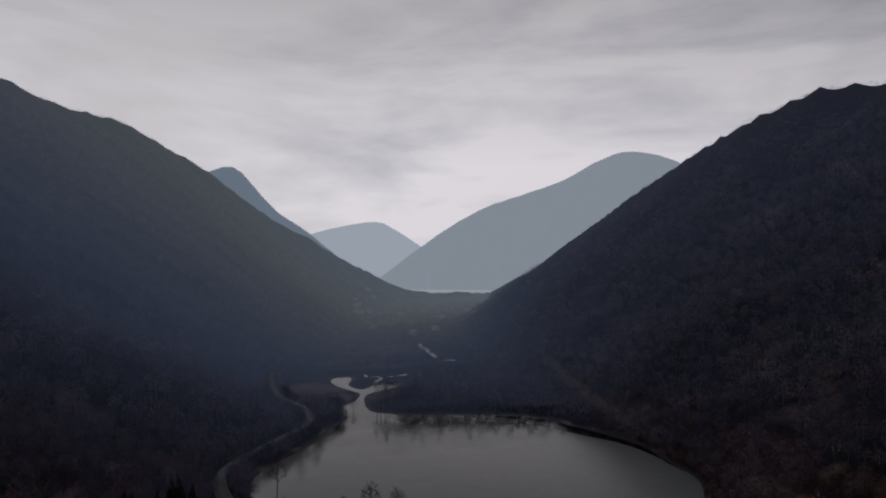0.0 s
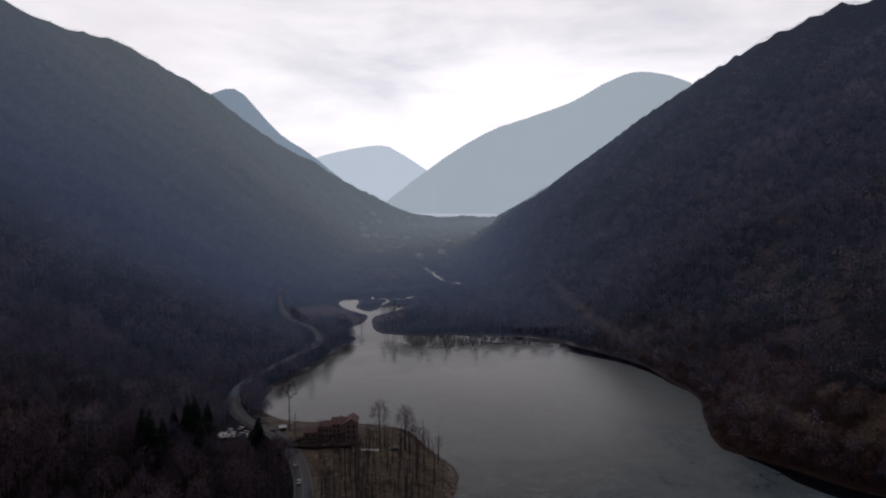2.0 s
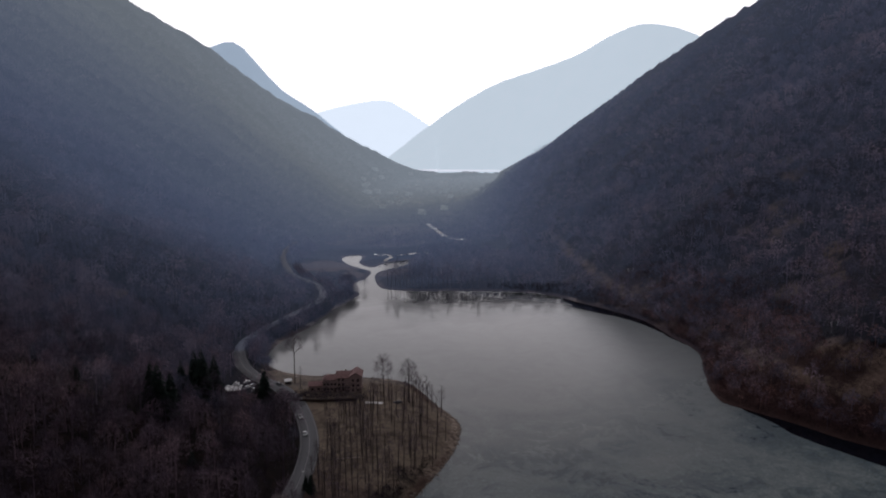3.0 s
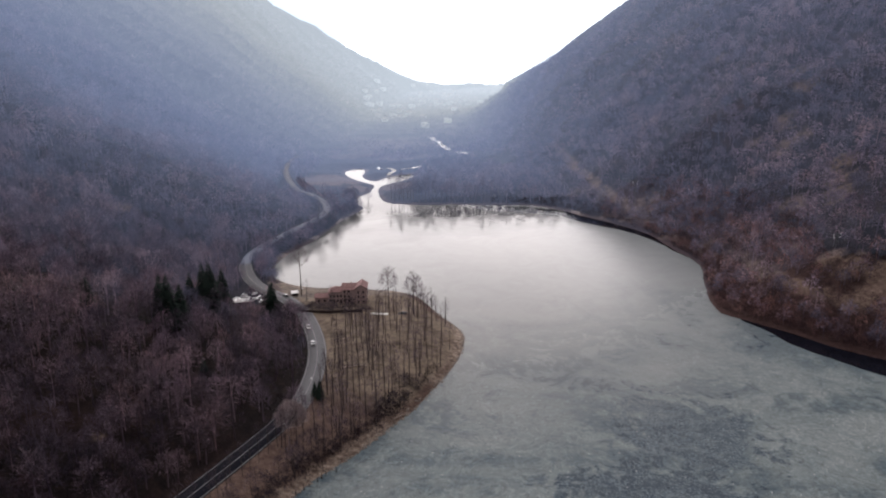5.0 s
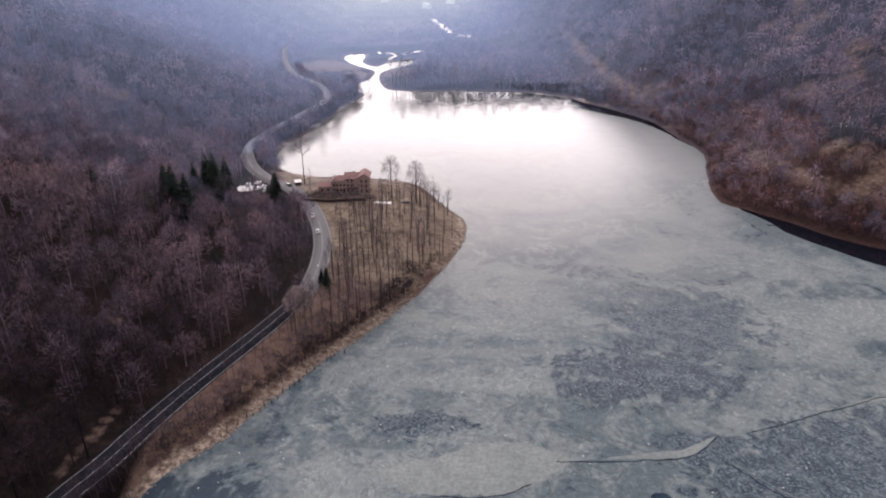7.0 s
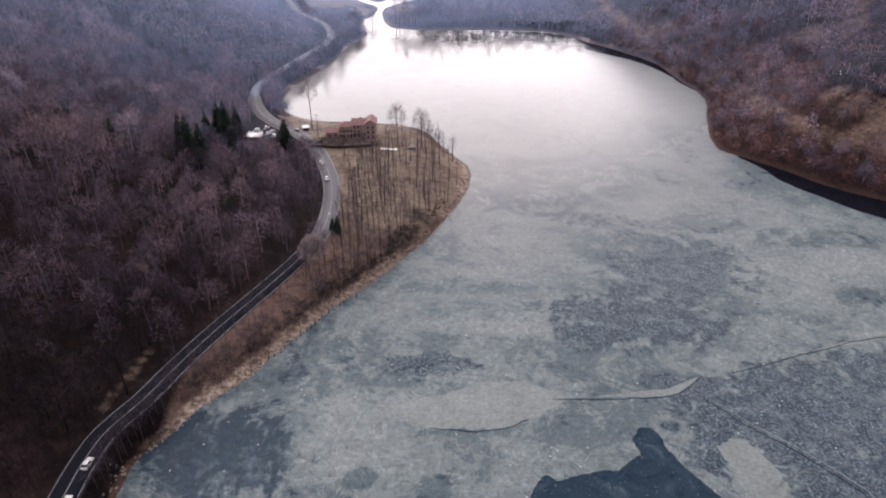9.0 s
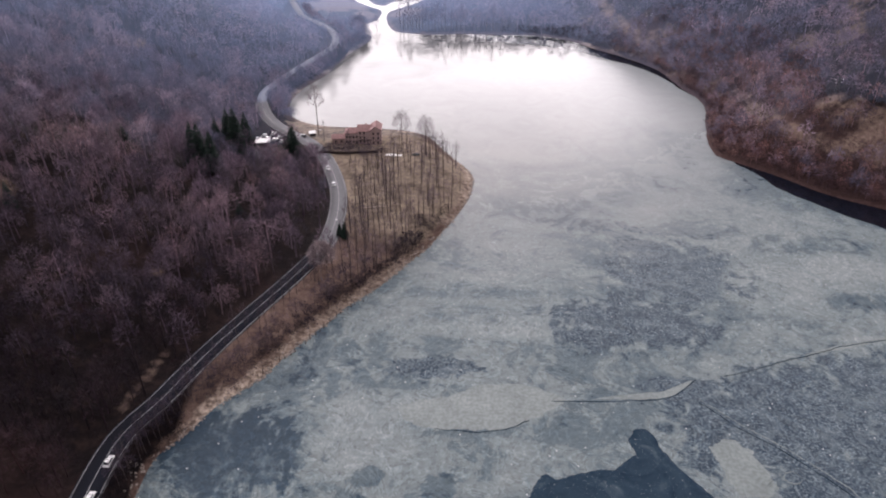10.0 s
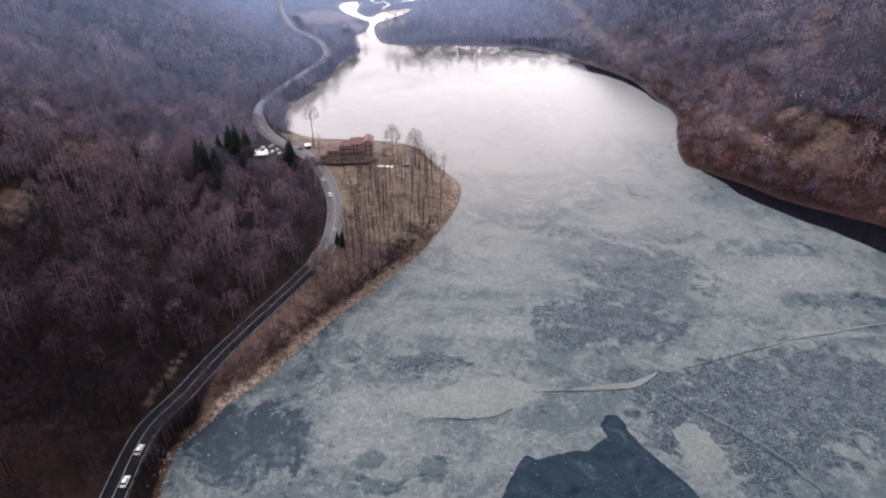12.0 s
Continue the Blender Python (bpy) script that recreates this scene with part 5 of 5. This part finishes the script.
copy_thing(pair, pose(-28, 334, level_at(-28, 334), 0, 0, 80))
# twigs and bark of the far shore carry haze as emission
far_tall = tree_kind("tree", 335, 27, 4.2, 12, 300, 0.10, 0.22, make_twigs("hazed_shore_twigs", *WOOD_TONES, glow=0.045), "tall leafless tree lining the far lake shore", plain("hazed_shore_bark", (0.11, 0.09, 0.09), 0.9, 0.1, glow=0.035))
far_rng = np.random.RandomState(8)
FAR_ROW = [(-74, 642), (-66, 638), (-61, 634), (-55, 633), (-52, 637), (-46, 632), (-40, 633), (-37, 640), (-20, 636), (-12, 637), (-3, 634), (8, 633), (-70, 634), (-58, 638), (-49, 636), (-43, 638), (-34, 634), (-30, 637), (-25, 633), (-16, 633), (3, 637), (15, 635), (22, 633), (-64, 643), (-96, 640), (-104, 612), (-113, 560), (-119, 520)]
for n, (px, py) in enumerate(FAR_ROW):
    m = pose(px, py, level_at(px, py), 0, 0, far_rng.uniform(0, 360))
    if n:
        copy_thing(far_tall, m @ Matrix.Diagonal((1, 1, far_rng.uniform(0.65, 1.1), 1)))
    else:
        far_tall.matrix_basis = m
# a row along the west shore below the road
row = tree_kind("tree", 334, 10, 2.7, 10, 190, 0.045, 0.3, DUSKY_SHADED_TWIGS, "small leafless waterside tree on the bank")
spots = []
for t in np.linspace(0.03, 0.97, 40):
    k = t * 9
    px = float(np.interp(k, range(10), [-97, -97, -94, -88, -77, -72, -60, -55, -49, -40])) + rng.uniform(-2.5, 1.5)
    py = float(np.interp(k, range(10), [100, 115, 128, 142, 155, 168, 190, 200, 208, 220])) + rng.uniform(-2, 2)
    spots.append((px, py))
for n, (px, py) in enumerate(spots):
    m = pose(px, py, level_at(px, py), 0, 0, rng.uniform(0, 360))
    if n:
        copy_thing(row, m)
    else:
        row.matrix_basis = m


# slender trees that hem the road on the lake side
hem = tree_kind("tree", 337, 11, 1.9, 9, 120, 0.045, 0.35, DUSKY_SHADED_TWIGS, "slender dark leafless tree at the roadside above the bank")
hem_line = ROAD[(ROAD[:, 1] > 104) & (ROAD[:, 1] < 228)]
hem_rng = np.random.RandomState(52)
for n, k in enumerate(hem_rng.permutation(len(hem_line) - 1)[:30]):
    d = hem_line[k + 1] - hem_line[k]
    p = hem_line[k] + np.array([d[1], -d[0]]) / np.hypot(*d) * hem_rng.uniform(6.0, 9.5)
    m = pose(p[0], p[1], level_at(p[0], p[1]), 0, 0, hem_rng.uniform(0, 360)) @ Matrix.Diagonal((1, 1, hem_rng.uniform(0.7, 1.3), 1))
    if n:
        copy_thing(hem, m)
    else:
        hem.matrix_basis = m


def conifer(seed, height, radius):
    """A fir: trunk and drooping tiers of needle-covered boughs."""
    r = np.random.RandomState(seed)
    ob = thing("fir_tree", "dark green conical fir among the bare trees", "tree", "firs by the road")
    trunk = new("trunk", mesh_from("trunk", *stick((0, 0, -0.5), (0, 0, height), height * 0.014, 0.02, 6), BARK))
    trunk.parent = ob
    pieces = []
    for k in range(int(height * 26)):
        t = r.rand() ** 0.8
        z, reach = height * (0.08 + 0.9 * t), radius * (1 - t) ** 0.8 * r.uniform(0.6, 1.1) + 0.2
        a = r.rand() * 2 * np.pi
        p = np.array([0.15 * reach * np.cos(a), 0.15 * reach * np.sin(a), z])
        q = p + reach * np.array([np.cos(a), np.sin(a), -0.28])
        side = np.array([-np.sin(a), np.cos(a), r.uniform(-0.3, 0.3)]) * reach * 0.22
        mid = (p + q) / 2 + (0, 0, 0.1 * reach)
        pieces.append((np.array([p, mid - side, q, mid + side]), np.array([[0, 1, 2], [0, 2, 3]])))
    crown = new("crown", mesh_from("crown", *gather(pieces), NEEDLES))
    crown.parent = ob
    return ob


fir = conifer(3, 20, 4.8)
for n, (px, py, s) in enumerate(FIRS):
    m = pose(px, py, level_at(px, py), 0, 0, 47 * n) @ Matrix.Diagonal((s, s, s, 1))
    if n:
        other = copy_thing(fir, m)
        other.scale = (s, s, s)
    else:
        fir.matrix_basis = m


# ---------------------------------------------------------------- shore stones and scrub
def boulders(seed, count, spots_line, jitter, lo, hi):
    r = np.random.RandomState(seed)
    line = glide(spots_line, 1.0)
    pieces = []
    for k in range(count):
        px, py = line[r.randint(len(line))] + r.normal(0, jitter, 2)
        z, ds, dr = land(np.array([px]), np.array([py]))
        if ds[0] < -0.5:
            continue
        s = r.uniform(lo, hi)
        bm = bmesh.new()
        bmesh.ops.create_icosphere(bm, subdivisions=1, radius=1.0)
        v = np.array([w.co[:] for w in bm.verts])
        f = np.array([[w.index for w in face.verts] for face in bm.faces])
        bm.free()
        v = v * r.uniform(0.7, 1.3, v.shape) * s * np.array([r.uniform(0.8, 1.5), r.uniform(0.8, 1.3), 0.6]) + (px, py, z[0])
        pieces.append((v, f))
    return gather(pieces)


STRAND = [(-91, 95), (-94, 113), (-87, 125), (-82, 136), (-71, 150), (-66, 161), (-52, 187), (-41, 203), (-31, 220), (-20, 239), (-16, 250), (-6, 276), (-1, 303), (-4, 323), (-17, 346)]
tagged(new("shore_stones", mesh_from("shore_stones", *boulders(4, 900, STRAND, 1.3, 0.15, 0.55), STONE)), "scattered pale stones along the lake bank", "stones", kind="stuff")
r = np.random.RandomState(21)
line = glide(STRAND, 1.0)
pick = r.randint(len(line), size=480)
sx, sy = line[pick, 0] - r.uniform(5, 13, 480), line[pick, 1] + r.uniform(-4, 4, 480)
z, ds, dr = land(sx, sy)
m = (ds > 1.5) & (dr > 5.5) & (sy < 258)
tagged(new("scrub", mesh_from("scrub", *plant(SCRUB, sx[m], sy[m], z[m], r, 0.5, 1.5)[:2], DUSKY_SHADED_TWIGS)), "low leafless scrub on the lake bank", "scrub", kind="stuff")
pick = r.randint(int(len(line) * 0.72), size=260)
sx, sy = line[pick, 0] - r.uniform(4.5, 7.5, 260), line[pick, 1] + r.uniform(0, 4, 260)
sx, sy = np.r_[sx, r.uniform(-99, -85, 260)], np.r_[sy, r.uniform(92, 128, 260)]
z, ds, dr = land(sx, sy)
m = (ds > 0.8) & (dr > 5.0) & (np.hypot(sx + 77, sy - 143) > 12)
tagged(new("scrub", mesh_from("scrub", *plant(SCRUB, sx[m], sy[m], z[m], r, 0.28, 0.85)[:2], DARK_SHADED_TWIGS)), "dark leafless brush along the top of the bank", "scrub", kind="stuff")
line = glide(SHORE_EAST[:19], 1.0)
pick = r.randint(len(line), size=900)
sx, sy = line[pick, 0] + r.uniform(-2, 40, 900), line[pick, 1] + r.uniform(-6, 14, 900)
z, ds, dr = land(sx, sy)
m = ds > 1.5
tagged(new("scrub", mesh_from("scrub", *plant(SCRUB, sx[m], sy[m], z[m], r, 0.6, 1.4)[:2], RUDDY_TWIGS)), "reddish leafless scrub over the east shore", "scrub", kind="stuff")


ox, oy = r.uniform(185, 232, 420), r.uniform(305, 380, 420)
m = meadow_at(ox, oy) > 0.3
tagged(new("scrub", mesh_from("scrub", *plant(SCRUB, ox[m], oy[m], land(ox[m], oy[m])[0], r, 0.3, 0.9)[:2], RUDDY_TWIGS)), "ruddy leafless scrub dotting the pale clearing", "scrub", kind="stuff")


hx, hy = r.uniform(-92, -50, 80), r.uniform(330, 337, 80)
tagged(new("hedge", mesh_from("hedge", *plant(SCRUB, hx, hy, land(hx, hy)[0], r, 0.7, 1.5)[:2], TWIGS)), "overgrown leafless hedge before the house", "hedge", kind="stuff")


wx, wy = r.uniform(-176, -56, 620), r.uniform(640, 862, 620)
z, ds, dr = land(wx, wy)
m = (ds > 4.0) & (dr > 5) & (waves(wx, wy, 22, 3) > -0.1)
# marsh twigs glow to imitate the haze there
tagged(new("scrub", mesh_from("scrub", *plant(SCRUB, wx[m], wy[m], z[m], r, 0.2, 0.55)[:2], make_twigs("hazed_marsh_twigs", *WOOD_TONES, glow=0.07))), "low leafless brush round the marshy ponds", "scrub", kind="stuff")


# ---------------------------------------------------------------- stakes, driftwood and logs along the water
def stake(height, lean, label):
    """A rough wooden stake with a split top, driven into the bank."""
    ob = thing("wooden_stake", label, "stake", "stakes along the bank")
    bm = bmesh.new()
    tube(bm, (0, 0, -0.8), (lean, 0.1, height), 0.16, 0.12, 7)
    part("shaft", bm, DARK_WOOD, ob)
    bm = bmesh.new()
    tube(bm, (lean, 0.1, height - 0.05), (lean * 1.15, 0.14, height + 0.3), 0.11, 0.03, 5)
    part("splintered_top", bm, BARK, ob)
    return ob


stakes = [stake(1.7, 0.15, "weathered dark wooden stake at the water's edge"), stake(2.4, -0.3, "tall leaning dark wooden stake at the water's edge"), stake(1.2, 0.05, "short weathered stake at the water's edge")]
row_line = glide([(-73, 148.5), (-67.5, 158.5), (-60, 171), (-52.5, 185.5), (-44, 198)], 0.5)
r = np.random.RandomState(44)
for n, k in enumerate(range(4, len(row_line) - 2, 5)):
    px, py = row_line[k] + r.normal(0, 0.35, 2)
    m = pose(px, py, max(level_at(px, py), -0.3), 0, 0, r.uniform(0, 360))
    if n < 3:
        stakes[n].matrix_basis = m
    else:
        copy_thing(stakes[n % 3], m)


def fallen_log(label, x, y, turn, length, radius, tone):
    """A felled trunk with the stubs of its limbs."""
    ob = thing("fallen_log", label, "log", at=pose(x, y, level_at(x, y) + radius * 0.8, 0, 0, turn))
    bm = bmesh.new()
    tube(bm, (-length / 2, 0, 0), (length / 2, 0.2, 0.1), radius, radius * 0.55, 9)
    trunk = part("trunk", bm, tone, ob)
    for k in range(4):
        bm = bmesh.new()
        at = -length * 0.25 + k * length * 0.2
        tube(bm, (at, 0, 0.05), (at + 0.5, (1.1 if k % 2 else -1.0), 0.7 + 0.2 * k), radius * 0.35, radius * 0.12, 6)
        part("stub", bm, tone, trunk)
    return ob


LOG_WOOD = plain("bleached_dead_wood", (0.34, 0.28, 0.25), 0.85, 0.15, vary=0.35)
fallen_log("bleached fallen trunk lying on the meadow", -48.5, 266, 12, 10, 0.32, LOG_WOOD)
fallen_log("short pale log stranded on the bank", -64.5, 164, 40, 4.5, 0.25, LOG_WOOD)
fallen_log("pale driftwood log on the bank", -26, 232.5, 35, 3.5, 0.25, LOG_WOOD)


# ---------------------------------------------------------------- village down the valley
def village_house(w, d, h, wall_tone, roof_tone):
    ob = thing("village_house", "small pale village house with a pitched roof far down the valley", "house", "houses of the village")
    bm = bmesh.new()
    box(bm, 0, 0, -1.5, w, d, h + 1.5)
    part("wall", bm, wall_tone, ob)
    gable(ob, "roof", 0, 0, h, w, d, 2.2, 0.5, roof_tone, "x")
    for floor in range(2):
        for k in range(3):
            window(ob, -w / 3 + k * w / 3, -d / 2 - 0.03, 0.9 + 2.8 * floor, 1.2, 1.4, "y", -1, FAR_FRAME, FAR_FRAME)
    return ob


# haze before the houses is painted: darkened tones, and emission that grows down the valley
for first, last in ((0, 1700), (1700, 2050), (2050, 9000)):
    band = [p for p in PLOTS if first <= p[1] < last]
    air = HAZE_GLOW * float(np.mean(haze_amount(*np.array(band).T)))
    FAR_FRAME = plain("hazed_window", (0.10, 0.09, 0.09), 0.9, 0.1, glow=air)
    FAR_WALL = plain("hazed_pale_plaster", (0.17, 0.16, 0.155), 0.9, 0.1, glow=air)
    FAR_ROOF = plain("hazed_tiled_roof", (0.09, 0.06, 0.055), 0.9, 0.1, glow=air)
    FAR_GREY = plain("hazed_grey_roof", (0.10, 0.095, 0.095), 0.9, 0.1, glow=air)
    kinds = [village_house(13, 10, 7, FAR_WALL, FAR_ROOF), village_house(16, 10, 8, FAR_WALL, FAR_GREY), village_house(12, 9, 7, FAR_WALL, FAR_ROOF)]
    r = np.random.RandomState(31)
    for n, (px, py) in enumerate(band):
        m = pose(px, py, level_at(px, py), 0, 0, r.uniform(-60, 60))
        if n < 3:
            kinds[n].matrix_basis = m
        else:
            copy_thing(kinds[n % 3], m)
